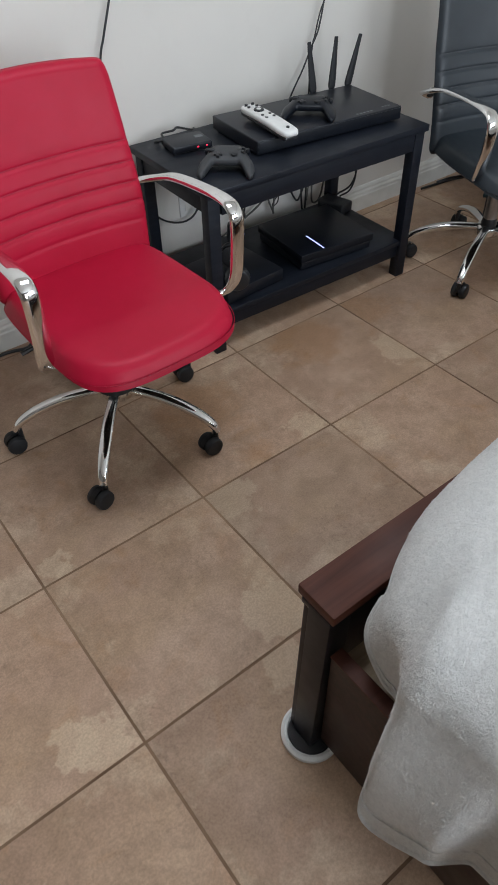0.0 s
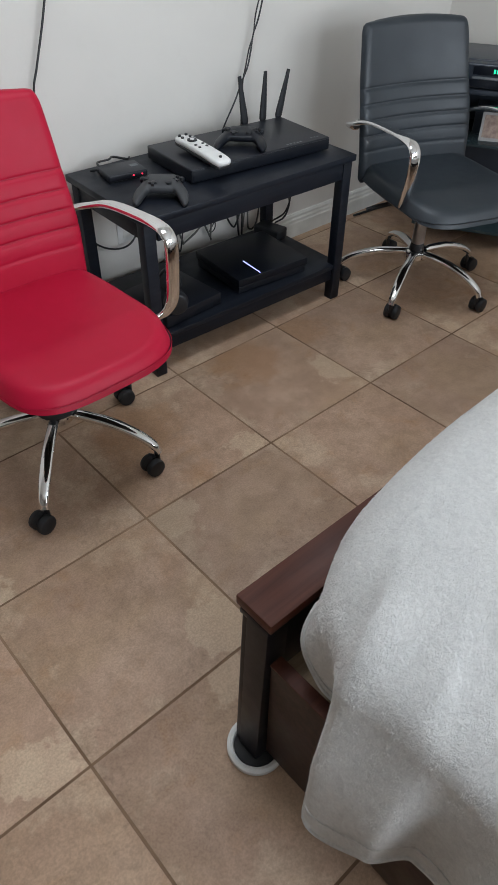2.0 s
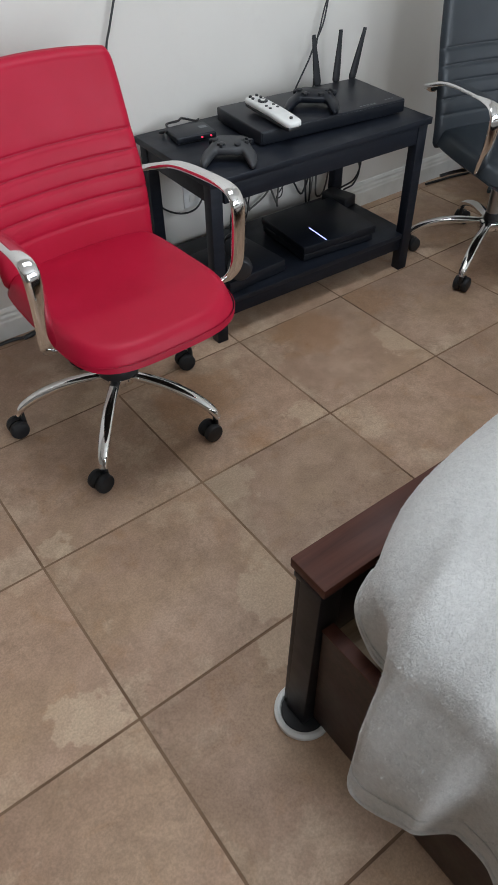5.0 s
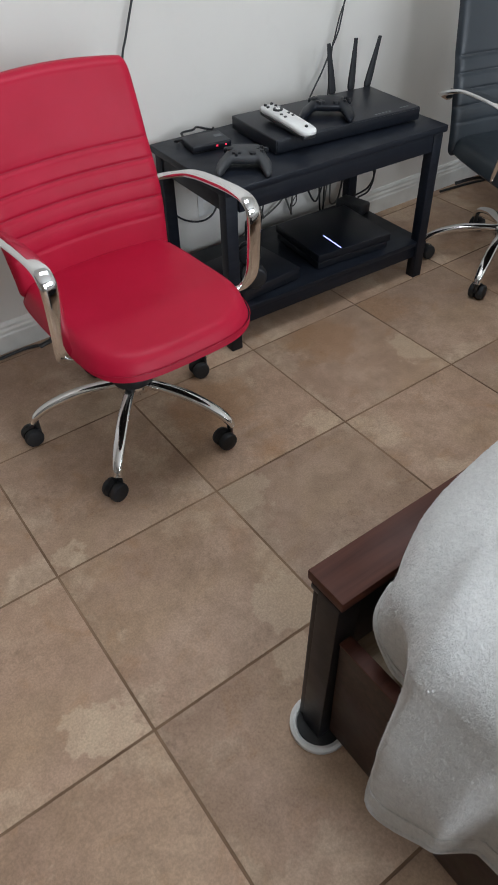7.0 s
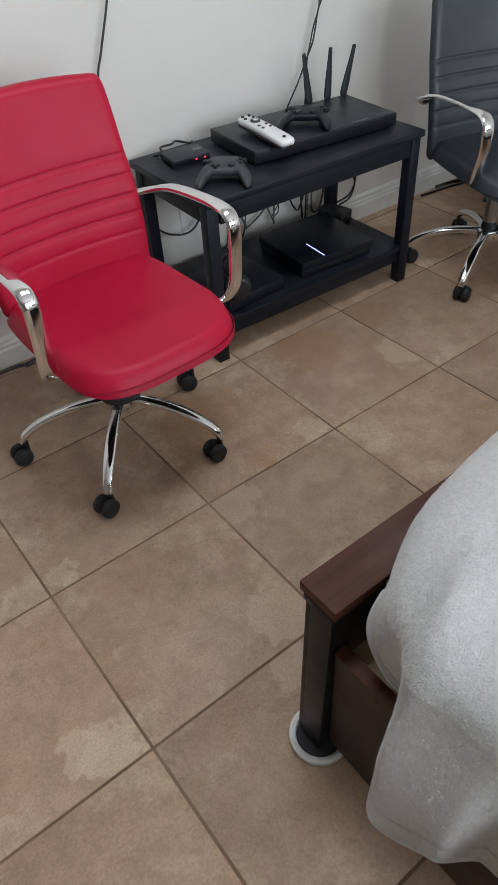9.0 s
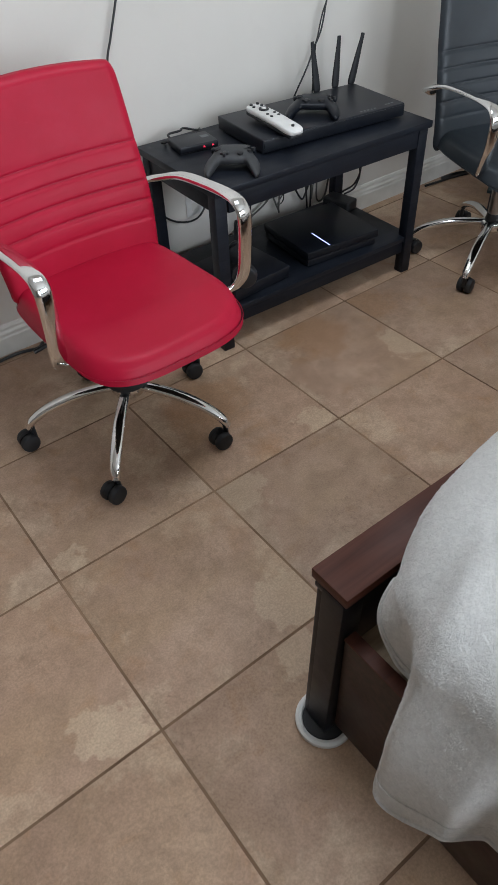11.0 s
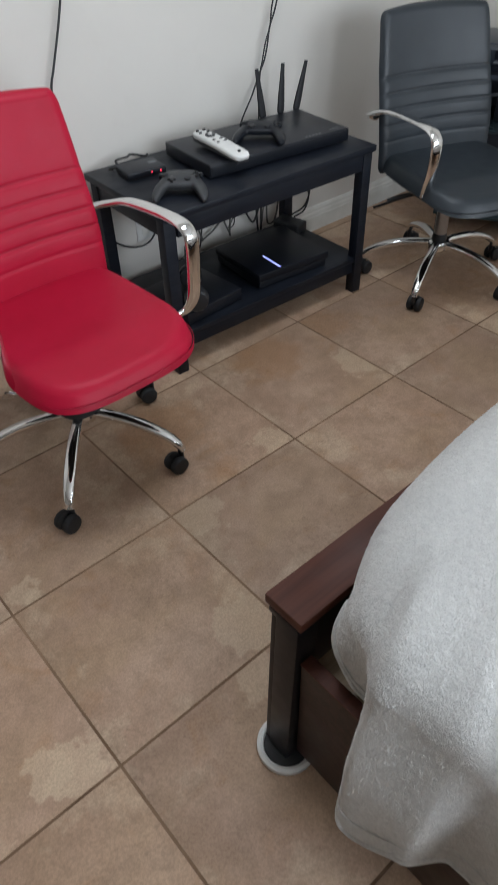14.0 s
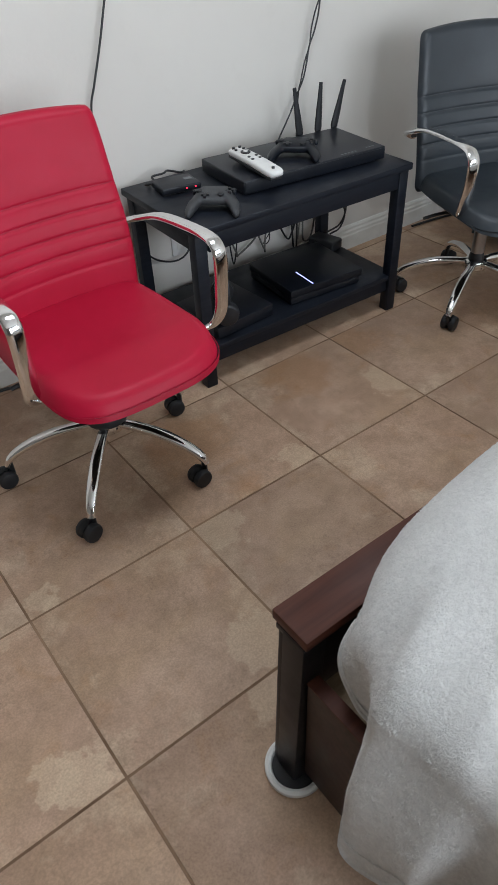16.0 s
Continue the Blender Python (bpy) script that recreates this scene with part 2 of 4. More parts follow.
M_NAP = material("fleece_fibre", nap_build, 1.0, 0, 0.0)
M_MATTRESS = material("mattress_ticking", plain((0.62, 0.62, 0.60), 120, 0.2), 0.9)
M_WHITEP = material("white_plastic", plain((0.78, 0.78, 0.76), 200, 0.03), 0.35)
M_GREYP = material("grey_plastic", plain((0.16, 0.17, 0.18), 200, 0.05), 0.45)
M_CTRL = material("charcoal_plastic", plain((0.040, 0.042, 0.046), 260, 0.12), 0.55)
M_CABLE = material("black_cable", plain((0.012, 0.012, 0.013), 120, 0.05), 0.45)
M_CABLEG = material("grey_cable", plain((0.115, 0.11, 0.10), 120, 0.05), 0.5)
M_PAPER = material("printed_card", mottled((0.24, 0.23, 0.22), (0.34, 0.325, 0.31), 30, 90), 0.6)
M_INK = material("brown_print", mottled((0.16, 0.10, 0.08), (0.34, 0.25, 0.20), 40, 90), 0.6)


def glow(colour, strength):
    def build(t, b):
        b.inputs["Base Color"].default_value = (*colour, 1)
        b.inputs["Emission Color"].default_value = (*colour, 1)
        b.inputs["Emission Strength"].default_value = strength
    return build


M_GREEN = material("green_display", glow((0.02, 0.75, 0.36), 1.0), 0.4)
M_BLUE = material("blue_led", glow((0.35, 0.40, 1.0), 2.2), 0.4)
M_REDLED = material("red_led", glow((1.0, 0.03, 0.08), 1.6), 0.4)


def glass_build(t, b):
    b.inputs["Transmission Weight"].default_value = 1.0
    b.inputs["Roughness"].default_value = 0.0


M_PANE = material("window_glass", glass_build, 0.0)


def dark_glass(t, b):
    v = coords(t)
    t.links.new(ramp(t, noise_tex(t, v, 9, 5), [(0.3, (0.020, 0.032, 0.036)), (0.7, (0.034, 0.050, 0.056))]), b.inputs["Base Color"])
    vary(t, b, 0.06, 0.2, v, 12)


M_DGLASS = material("smoked_glass", dark_glass, 0.1)

# ---- mesh helpers ----


def mesh_of(name, bm, mat, smooth=True, sharp=40):
    bmesh.ops.recalc_face_normals(bm, faces=bm.faces)
    me = bpy.data.meshes.new(name)
    for f in bm.faces:
        f.smooth = smooth
    if smooth:
        for e in bm.edges:
            if len(e.link_faces) == 2 and e.calc_face_angle(0) > radians(sharp):
                e.smooth = False
    bm.to_mesh(me)
    bm.free()
    me.materials.append(mat)
    return me


def part(name, bm, mat, parent=None, label="", m=None, smooth=True, sharp=40):
    ob = new(name, mesh_of(name, bm, mat, smooth, sharp))
    if parent is not None:
        ob.parent = parent
    if m is not None:
        ob.matrix_local = m
    if label:
        ob["label"] = label
    return ob


def thing(name, m, label, category, group="", kind=""):
    ob = new(name)
    ob.matrix_world = m
    return tagged(ob, label, category, group, kind)


def box(x0, x1, y0, y1, z0, z1, bev=0.0, seg=2, bm=None):
    own = bm or bmesh.new()
    made = bmesh.ops.create_cube(own, size=1)["verts"]
    for v in made:
        v.co = Vector((x0 + (v.co.x + 0.5) * (x1 - x0), y0 + (v.co.y + 0.5) * (y1 - y0), z0 + (v.co.z + 0.5) * (z1 - z0)))
    if bev:
        edges = list({e for v in made for e in v.link_edges})
        bmesh.ops.bevel(own, geom=edges, offset=bev, segments=seg, profile=0.5, affect="EDGES")
    return own


def cyl(r0, r1, z0, z1, n=24, bm=None, m=None, bev=0.0):
    own = bm or bmesh.new()
    made = bmesh.ops.create_cone(own, cap_ends=True, segments=n, radius1=r0, radius2=r1, depth=z1 - z0)["verts"]
    for v in made:
        v.co.z += (z0 + z1) / 2
    if bev:
        edges = [e for e in {e for v in made for e in v.link_edges} if e.calc_face_angle(0) > 1.0]
        r = bmesh.ops.bevel(own, geom=edges, offset=bev, segments=2, profile=0.5, affect="EDGES")
        made = list({v for f in r["faces"] for v in f.verts} | {v for v in made if v.is_valid})
    if m is not None:
        bmesh.ops.transform(own, matrix=m, verts=made)
    return own


def smooth_path(pts, n):
    """Catmull-Rom through the points, n steps a stretch."""
    p = [Vector(q) for q in pts]
    p = [2 * p[0] - p[1]] + p + [2 * p[-1] - p[-2]]
    out = []
    for i in range(1, len(p) - 2):
        for k in range(n):
            s = k / n
            a, b, c, d = p[i - 1], p[i], p[i + 1], p[i + 2]
            out.append(0.5 * (2 * b + (c - a) * s + (2 * a - 5 * b + 4 * c - d) * s * s + (3 * b - a - 3 * c + d) * s ** 3))
    out.append(p[-2])
    return out


def sweep(pts, half_w, half_h, side=None, n=10, steps=6, power=2.0, taper=None, bm=None):
    """A rounded section drawn along a smooth path. side: the way of the section's width."""
    own = bm or bmesh.new()
    path = smooth_path(pts, steps) if steps > 1 else [Vector(q) for q in pts]
    rings = []
    ref = Vector(side) if side else None
    for i, c in enumerate(path):
        d = (path[min(i + 1, len(path) - 1)] - path[max(i - 1, 0)]).normalized()
        if ref is None:
            ref = d.orthogonal()
        w = (ref - d * ref.dot(d)).normalized()
        if side is None:
            ref = w
        h = d.cross(w)
        k = taper(i / (len(path) - 1)) if taper else 1.0
        ring = []
        for j in range(n):
            a = 2 * math.pi * j / n
            ca, sa = math.cos(a), math.sin(a)
            ex = 2 / power
            ring.append(own.verts.new(c + w * (half_w * k * math.copysign(abs(ca) ** ex, ca)) + h * (half_h * k * math.copysign(abs(sa) ** ex, sa))))
        rings.append(ring)
    for a, b in zip(rings, rings[1:]):
        for j in range(n):
            own.faces.new((a[j], a[(j + 1) % n], b[(j + 1) % n], b[j]))
    own.faces.new(rings[0][::-1])
    own.faces.new(rings[-1])
    return own


def grid_mesh(fn, nu, nv, bm=None):
    own = bm or bmesh.new()
    vs = [[own.verts.new(fn(i / nu, j / nv)) for j in range(nv + 1)] for i in range(nu + 1)]
    for i in range(nu):
        for j in range(nv):
            own.faces.new((vs[i][j], vs[i + 1][j], vs[i + 1][j + 1], vs[i][j + 1]))
    return own


def ease(x):
    x = min(1.0, max(0.0, x))
    return x * x * (3 - 2 * x)


# ---- the room ----
T = 0.457
WX0, WX1, WY0, WY1, HZ = -2.4, 2.90, -3.3, 0.97, 2.55
KI = "structure"

tagged(part("wall_north", box(WX0 - 0.12, WX1 + 0.12, WY1, WY1 + 0.12, -0.05, HZ), M_WALL, smooth=False), "off-white painted plaster wall behind the black table", "wall", kind=KI)
tagged(part("wall_east", box(WX1, WX1 + 0.12, WY0, WY1, -0.05, HZ), M_WALL, smooth=False), "off-white painted plaster side wall", "wall", kind=KI)
tagged(part("wall_west", box(WX0 - 0.12, WX0, WY0, WY1, -0.05, HZ), M_WALLB, smooth=False), "unseen plaster side wall, toned taupe to cut bounce light", "wall", kind=KI)
OPENINGS = ((-0.20, 0.44, 0.62, 2.10), (0.78, 2.72, 1.00, 2.24))
SW = bmesh.new()
edge_x = WX0 - 0.12
for ox0, ox1, oz0, oz1 in OPENINGS:
    for x0, x1, z0, z1 in ((edge_x, ox0, -0.05, HZ), (ox0, ox1, -0.05, oz0), (ox0, ox1, oz1, HZ)):
        box(x0, x1, WY0 - 0.12, WY0, z0, z1, bm=SW)
    edge_x = ox1
box(edge_x, WX1 + 0.12, WY0 - 0.12, WY0, -0.05, HZ, bm=SW)
tagged(part("wall_south", SW, M_WALLB, smooth=False), "unseen plaster wall with two window openings, toned taupe to cut bounce light", "wall", kind=KI)
tagged(part("ceiling", box(WX0 - 0.12, WX1 + 0.12, WY0 - 0.12, WY1 + 0.12, HZ, HZ + 0.12), M_CEIL, smooth=False), "plain white painted ceiling", "ceiling", kind=KI)



def window(name, opening, label, upright):
    """Frame, one bar across or up the middle, and two panes."""
    x0, x1, z0, z1 = opening
    root = thing(name, pose(0, 0, 0), label, "window", kind=KI)
    xm, zm, f = (x0 + x1) / 2, (z0 + z1) / 2, 0.045
    bars = [(x0, x0 + f, z0, z1), (x1 - f, x1, z0, z1), (x0 + f, x1 - f, z0, z0 + f), (x0 + f, x1 - f, z1 - f, z1)]
    if upright:
        bars.append((xm - 0.02, xm + 0.02, z0 + f, z1 - f))
        panes = ((x0 + f, xm - 0.02, z0 + f, z1 - f), (xm + 0.02, x1 - f, z0 + f, z1 - f))
    else:
        bars.append((x0 + f, x1 - f, zm - 0.02, zm + 0.02))
        panes = ((x0 + f, x1 - f, z0 + f, zm - 0.02), (x0 + f, x1 - f, zm + 0.02, z1 - f))
    bm = bmesh.new()
    for a, b, c, d in bars:
        box(a, b, WY0 - 0.09, WY0 - 0.04, c, d, 0.004, bm=bm)
    part("window_frame", bm, M_TRIM, root)
    for a, b, c, d in panes:
        part("pane", box(a, b, WY0 - 0.068, WY0 - 0.062, c, d), M_PANE, root, smooth=False).visible_shadow = False


window("window_1", OPENINGS[0], "tall narrow white framed window with clear panes", False)
window("window_2", OPENINGS[1], "wide white framed window with clear panes", True)


def baseboard(name, m, length):
    """Moulded board: a tall flat, a step, a bead and a rounded top."""
    prof = [(0, 0), (0.016, 0), (0.016, 0.062), (0.013, 0.068), (0.013, 0.078), (0.009, 0.086), (0.009, 0.094), (0.004, 0.104), (0, 0.106)]
    bm = bmesh.new()
    a = [bm.verts.new((0, -d, z)) for d, z in prof]
    b = [bm.verts.new((length, -d, z)) for d, z in prof]
    for i in range(len(prof) - 1):
        bm.faces.new((a[i], b[i], b[i + 1], a[i + 1]))
    bm.faces.new(a), bm.faces.new(b[::-1])
    ob = part(name, bm, M_TRIM, smooth=False)
    ob.matrix_world = m
    return tagged(ob, "white painted moulded skirting board along the wall", "baseboard", kind=KI)


baseboard("baseboard", pose(WX0, WY1, 0.0), WX1 - WX0)
baseboard("baseboard", pose(WX1, WY1 - 0.018, 0.0, 0, 0, -90), WY1 - WY0 - 0.02)


# housing made up to go with the added overhead fill light
lamp = thing("overhead_fill_housing", pose(0.90, -0.05, HZ), "flat white housing made up for the added overhead fill light", "lamp")
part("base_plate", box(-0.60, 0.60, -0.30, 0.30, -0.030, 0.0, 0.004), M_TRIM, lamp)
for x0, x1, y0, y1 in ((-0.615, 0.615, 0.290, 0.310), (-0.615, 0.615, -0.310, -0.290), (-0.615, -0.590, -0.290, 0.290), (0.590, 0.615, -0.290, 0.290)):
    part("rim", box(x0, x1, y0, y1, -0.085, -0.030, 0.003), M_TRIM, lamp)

# ---- office chairs ----




def office_chair(m, mat, seam, base_turn, label, seat_turn, roll, lift=0.0, reach=1.0, slide=0.0, boot=0.030, drop=0.0, set_back=0.0, taper=0.0, span=0.269, foot_up=0.0):
    """Swivel chair with a padded seat, a ribbed back, two chrome arm loops and a five-star base. It faces local -y."""
    root = thing("office_chair", m, label, "chair", "office chairs in the room")
    R = 0.298
    # five-star base
    for k in range(5):
        turn = pose(0, 0, 0, 0, 0, base_turn + 72 * k)
        leg = part("base_leg", sweep([(0.02, 0, 0.150), (0.08, 0, 0.150), (0.16, 0, 0.142), (0.235, 0, 0.118), (0.282, 0, 0.090), (0.298, 0, 0.066)], 0.015, 0.011, (0, 1, 0), 12, 5, 2.4, lambda s: 0.95 + 0.25 * math.sin(math.pi * min(1, s * 1.05)) - 0.15 * s), M_CHROME, root, "chrome base arm", turn)
        cast = part("caster", cyl(0.008, 0.008, 0.030, 0.072, 12), M_BLACKP, root, "black twin-wheel caster", turn @ pose(R - 0.008, 0, 0, 0, 0, roll - base_turn - 72 * k + (17 * k) % 29 - 12))
        for s in (-1, 1):
            part("wheel", cyl(0.027, 0.027, -0.012, 0.012, 22, bev=0.007), M_RUBBER, cast, m=pose(-0.020, s * 0.0145, 0.027, 90, 0, 0))
        hood = grid_mesh(lambda u, v: Vector((-0.020 + 0.0295 * math.cos(math.pi * (0.08 + 0.84 * u)), (v - 0.5) * 0.014, 0.027 + 0.0295 * math.sin(math.pi * (0.08 + 0.84 * u)))), 12, 2)
        bmesh.ops.solidify(hood, geom=hood.faces[:], thickness=0.003)
        part("hood", hood, M_BLACKP, cast)
    hub = cyl(0.046, 0.042, 0.126, 0.160, 28, bev=0.006)
    part("hub", hub, M_CHROME, root)
    part("gas_lift", cyl(0.024, 0.024, 0.165, 0.335 + lift, 24), M_STEEL, root)
    cover = cyl(boot, boot * 0.8, 0.160, 0.192, 24, bev=0.005)
    part("lift_cover", cover, M_BLACKP, root, "black plastic lift cover")
    top = pose(0.017, 0, 0, 0, 0, seat_turn)
    raised = top @ pose(0, 0, lift)
    mech = box(-0.075, 0.075, -0.11, 0.10, 0.335, 0.372, 0.012)
    part("tilt_mechanism", mech, M_BLACKP, root, m=raised)
    part("lever", sweep([(-0.05, 0.03, 0.352), (-0.17, 0.04, 0.350), (-0.235, 0.045, 0.340)], 0.006, 0.006, None, 8, 4), M_BLACKP, root, m=raised)

    # seat: a rounded cushion with a falling front edge
    def seat(u, v, up):
        a, b = 2 * u - 1, 2 * v - 1
        r = max(abs(a), abs(b), 1e-6)
        ang = math.atan2(b, a)
        c, s = math.cos(ang), math.sin(ang)
        e = 2 / (3.5 + 3.0 * ease((b + 0.2) / 0.8))
        sx, sy = math.copysign(abs(c) ** e, c), math.copysign(abs(s) ** e, s)
        w = 0.236 - 0.010 * ease((b + 1) / 2)
        x, y = sx * r * w, -0.070 + sy * r * (0.250 + set_back * ease(b))
        edge = max(0.0, 1 - r)
        puff = (1 - (1 - min(1, edge / 0.17)) ** 2.6) ** 0.75
        fall = 0.026 * ease((-0.14 - y) / 0.19)
        dish = 0.010 * (1 - (x / 0.25) ** 2) * math.exp(-((y + 0.05) / 0.16) ** 2)
        z = 0.419 - fall * 0.30
        return Vector((x, y, z + 0.050 * puff - dish - fall * 0.65 if up else z - 0.018 * puff))
    bm = grid_mesh(lambda u, v: seat(u, v, True), 40, 40)
    bmesh.ops.remove_doubles(bm, verts=bm.verts, dist=0.0006)
    cushion = part("seat", bm, mat, root, m=raised, sharp=80)
    pan = grid_mesh(lambda u, v: seat(u, v, False), 40, 40)
    bmesh.ops.remove_doubles(pan, verts=pan.verts, dist=0.0006)
    part("seat_pan", pan, M_BLACKP, root, "black plastic seat underside", m=raised, sharp=80)
    ring = []
    for k in range(73):
        a = 2 * math.pi * k / 72
        c, s = math.cos(a), math.sin(a)
        e = 2 / (3.5 + 3.0 * ease((s / max(abs(c), abs(s)) + 0.2) / 0.8))
        sx, sy = math.copysign(abs(c) ** e, c), math.copysign(abs(s) ** e, s)
        y = -0.070 + sy * (0.2505 + set_back * ease(s))
        ring.append((sx * (0.2365 - 0.010 * ease((s / max(abs(c), abs(s)) + 1) / 2)), y, 0.4205 - 0.008 * ease((-0.14 - y) / 0.19)))
    part("piping", sweep(ring, 0.0008, 0.0008, (0, 0, 1), 6, 1), mat, cushion)

    # back: curved pad with stitched channels below a smooth top field
    H0, H1 = 0.425 - drop, 0.902
    cuts = (0.315, 0.410, 0.507, 0.605, 0.22)

    def spine(v):
        z = H0 + (H1 - H0) * v
        y = 0.166 + 0.082 * v + 0.030 * v * v - 0.012 * math.sin(math.pi * min(1, v * 1.6))
        return y, z

    def half(v):
        w = 0.220 + 0.010 * ease(v / 0.4) - 0.003 * ease((v - 0.6) / 0.4) + taper * (1 - 2 * v)
        return w

    def back(u, v, front):
        sx = math.copysign(1 - (1 - abs(2 * u - 1)) ** 1.35, 2 * u - 1)
        top_k = max(0.0, (v - 0.90) / 0.10)
        low_k = max(0.0, (0.05 - v) / 0.05)
        corner = (1 - min(1.0, top_k) ** 2.6) ** (1 / 2.6) * 0.13 + 0.87 - 0.06 * low_k ** 2
        y, z = spine(v)
        x = sx * half(v) * corner
        z -= 0.010 * ease((v - 0.8) / 0.2) * sx * sx
        edge = min((1 - abs(sx)) / 0.13, v / 0.05, (1 - v) / 0.045, 1.0)
        puff = math.sqrt(max(0.0, 1 - (1 - edge) ** 2))
        y -= 0.030 * sx * sx * (1 - 0.3 * v)
        t = 0.024 * puff
        if front:
            for q in cuts:
                deep = 0.0038 if q > 0.3 else 0.0015
                t -= deep * puff * math.exp(-((v - q) / 0.010) ** 2)
                t += 0.0008 * puff * math.exp(-((v - q - 0.05) / 0.03) ** 2)
            return Vector((x, y - t, z))
        return Vector((x, y + 0.7 * t, z))
    bm = grid_mesh(lambda u, v: back(u, v, True), 30, 160)
    grid_mesh(lambda u, v: back(u, v, False), 30, 40, bm)
    bmesh.ops.remove_doubles(bm, verts=bm.verts, dist=0.0005)
    rest = part("backrest", bm, mat, root, m=top, sharp=80)
    for q in cuts[:4]:
        pts = [back(0.06 + 0.88 * k / 16, q + 0.004, True) + Vector((0, -0.0004, 0)) for k in range(17)]
        part("seam", sweep(pts, 0.0009, 0.0009, (0, 0, 1), 6, 2), seam, rest)

    # arm loops
    for s in (-1, 1):
        x = s * span
        loop = [(s * 0.205, 0.215, 0.594), (s * 0.243, 0.205, 0.607), (x, 0.152, 0.624), (x, 0.08, 0.634), (x, -0.04, 0.640), (x, -0.122, 0.640), (x, -0.158, 0.627), (x, -0.170, 0.594), (x, -0.166, 0.515), (x, -0.156, 0.445), (x - s * 0.012, -0.138, 0.405), (x - s * 0.05, -0.126, 0.394)]
        loop = [(px + slide * ease((0.16 - py) / 0.12), py * (reach if py < 0 else 1.0), pz + lift - 0.012 * ease((py - 0.05) / 0.12) + foot_up * ease((0.56 - pz) / 0.12)) for px, py, pz in loop]
        part("armrest", sweep(loop, 0.0205, 0.0085, (1, 0, 0), 16, 6, 2.3), M_CHROME, root, "polished chrome arm loop", top)
        part("bolt", cyl(0.009, 0.008, 0, 0.012, 12, bev=0.002), M_CHROME, root, m=top @ pose(s * 0.21 + slide, -0.120 * reach, 0.385 + lift + foot_up))
    return root


office_chair(pose(0.437, 0.375, 0), M_RED, M_REDSEAM, 15, "red leather swivel office chair with chrome arms and casters", 1.5, 5, slide=0.024, boot=0.060)
office_chair(pose(1.996, 0.326, 0), M_BLACKL, M_BLACKSEAM, -13.5, "black leather swivel office chair with chrome arms and casters", -20, 185, -0.008, 1.15, drop=0.030, set_back=0.022, taper=0.014, span=0.250, slide=0.020, foot_up=0.028)

# ---- black table ----
TZ, TW, TD = 0.548, 0.872, 0.452
table = thing("side_table", pose(0.850, 0.483, 0, 0, 0, -2), "black wooden table with a lower shelf against the wall", "table")
part("tabletop", box(0, TW, 0, TD, TZ - 0.022, TZ, 0.003), M_TABLE, table)
LW, LD = 0.040, 0.038
for x, y in ((0.003, 0.006), (TW - 0.012 - LW, 0.006), (0.012, TD - 0.010 - LD), (TW - 0.012 - LW, TD - 0.010 - LD)):
    part("leg", box(x, x + LW, y, y + LD, 0.0, TZ - 0.022, 0.002), M_TABLE, table)
for y in (0.010, TD - 0.032):
    part("apron", box(0.012 + LW, TW - 0.012 - LW, y, y + 0.018, TZ - 0.080, TZ - 0.022, 0.0015), M_TABLE, table)
for x in (0.016, TW - 0.034):
    part("apron", box(x, x + 0.018, 0.008 + LD, TD - 0.012 - LD, TZ - 0.080, TZ - 0.022, 0.0015), M_TABLE, table)
part("lower_shelf", box(0.016, TW - 0.016, 0.012, TD - 0.016, 0.127, 0.145, 0.002), M_TABLE, table)
for y in (0.018, TD - 0.040):
    part("shelf_rail", box(0.012 + LW, TW - 0.012 - LW, y, y + 0.018, 0.082, 0.127, 0.0015), M_TABLE, table)

# ---- bed ----
bed = thing("bed", pose(0, 0, 0), "dark mahogany stained wooden bed frame with a mattress", "bed")
BX0, BX1, BY1, BY0 = 0.255, 2.32, -0.590, -2.12
part("side_rail_cap", box(BX0 + 0.006, BX1, BY1 - 0.082, BY1, 0.437, 0.460, 0.003, 2), M_WOOD, bed, "reddish brown polished rail cap")
part("side_rail", box(BX0 + 0.050, BX1 - 0.06, BY1 - 0.066, BY1 - 0.030, 0.245, 0.435, 0.003), M_WOODDARK, bed)
part("side_rail_cap", box(BX0, BX1, BY0, BY0 + 0.083, 0.435, 0.460, 0.005, 3), M_WOOD, bed, "reddish brown polished rail cap")
part("side_rail", box(BX0 + 0.068, BX1 - 0.06, BY0 + 0.030, BY0 + 0.062, 0.325, 0.435, 0.003), M_WOODDARK, bed)
for x in (BX0 - 0.003, BX1 - 0.060):
    for y, n in ((BY1 - 0.077, 1), (BY0 + 0.020, -1)):
        bm = box(x, x + 0.048, y, y + 0.050, 0.012, 0.435, 0.003)
        y1 = y + 0.050 if n > 0 else y - 0.014
        box(x + 0.004, x + 0.056, y1, y1 + 0.014, 0.014, 0.435, 0.003, bm=bm)
        box(x + 0.001, x + 0.058, min(y, y1) + 0.002, max(y + 0.050, y1 + 0.014) + 0.003, 0.424, 0.4365, 0.002, bm=bm)
        for v in bm.verts:
            v.co.x += (v.co.z - 0.22) * 0.036 * (1 if x < 1 else -1)
        part("bed_leg", bm, M_WOODDARK, bed)
part("foot_board", box(BX0 + 0.011, BX0 + 0.035, BY0 + 0.074, BY1 - 0.080, 0.030, 0.342, 0.004), M_WOODMID, bed, "dark brown foot board")
# thin strip along the top, redder and lighter than the board face
part("foot_board_edge", box(BX0 + 0.010, BX0 + 0.036, BY0 + 0.074, BY1 - 0.080, 0.342, 0.3455, 0.001), M_WOOD, bed, "reddish top edge, lighter than the board")
part("slat_board", box(BX0 + 0.045, BX1 - 0.10, BY0 + 0.07, BY1 - 0.078, 0.285, 0.303, 0.002), M_SLAT, bed, "raw plywood base board")
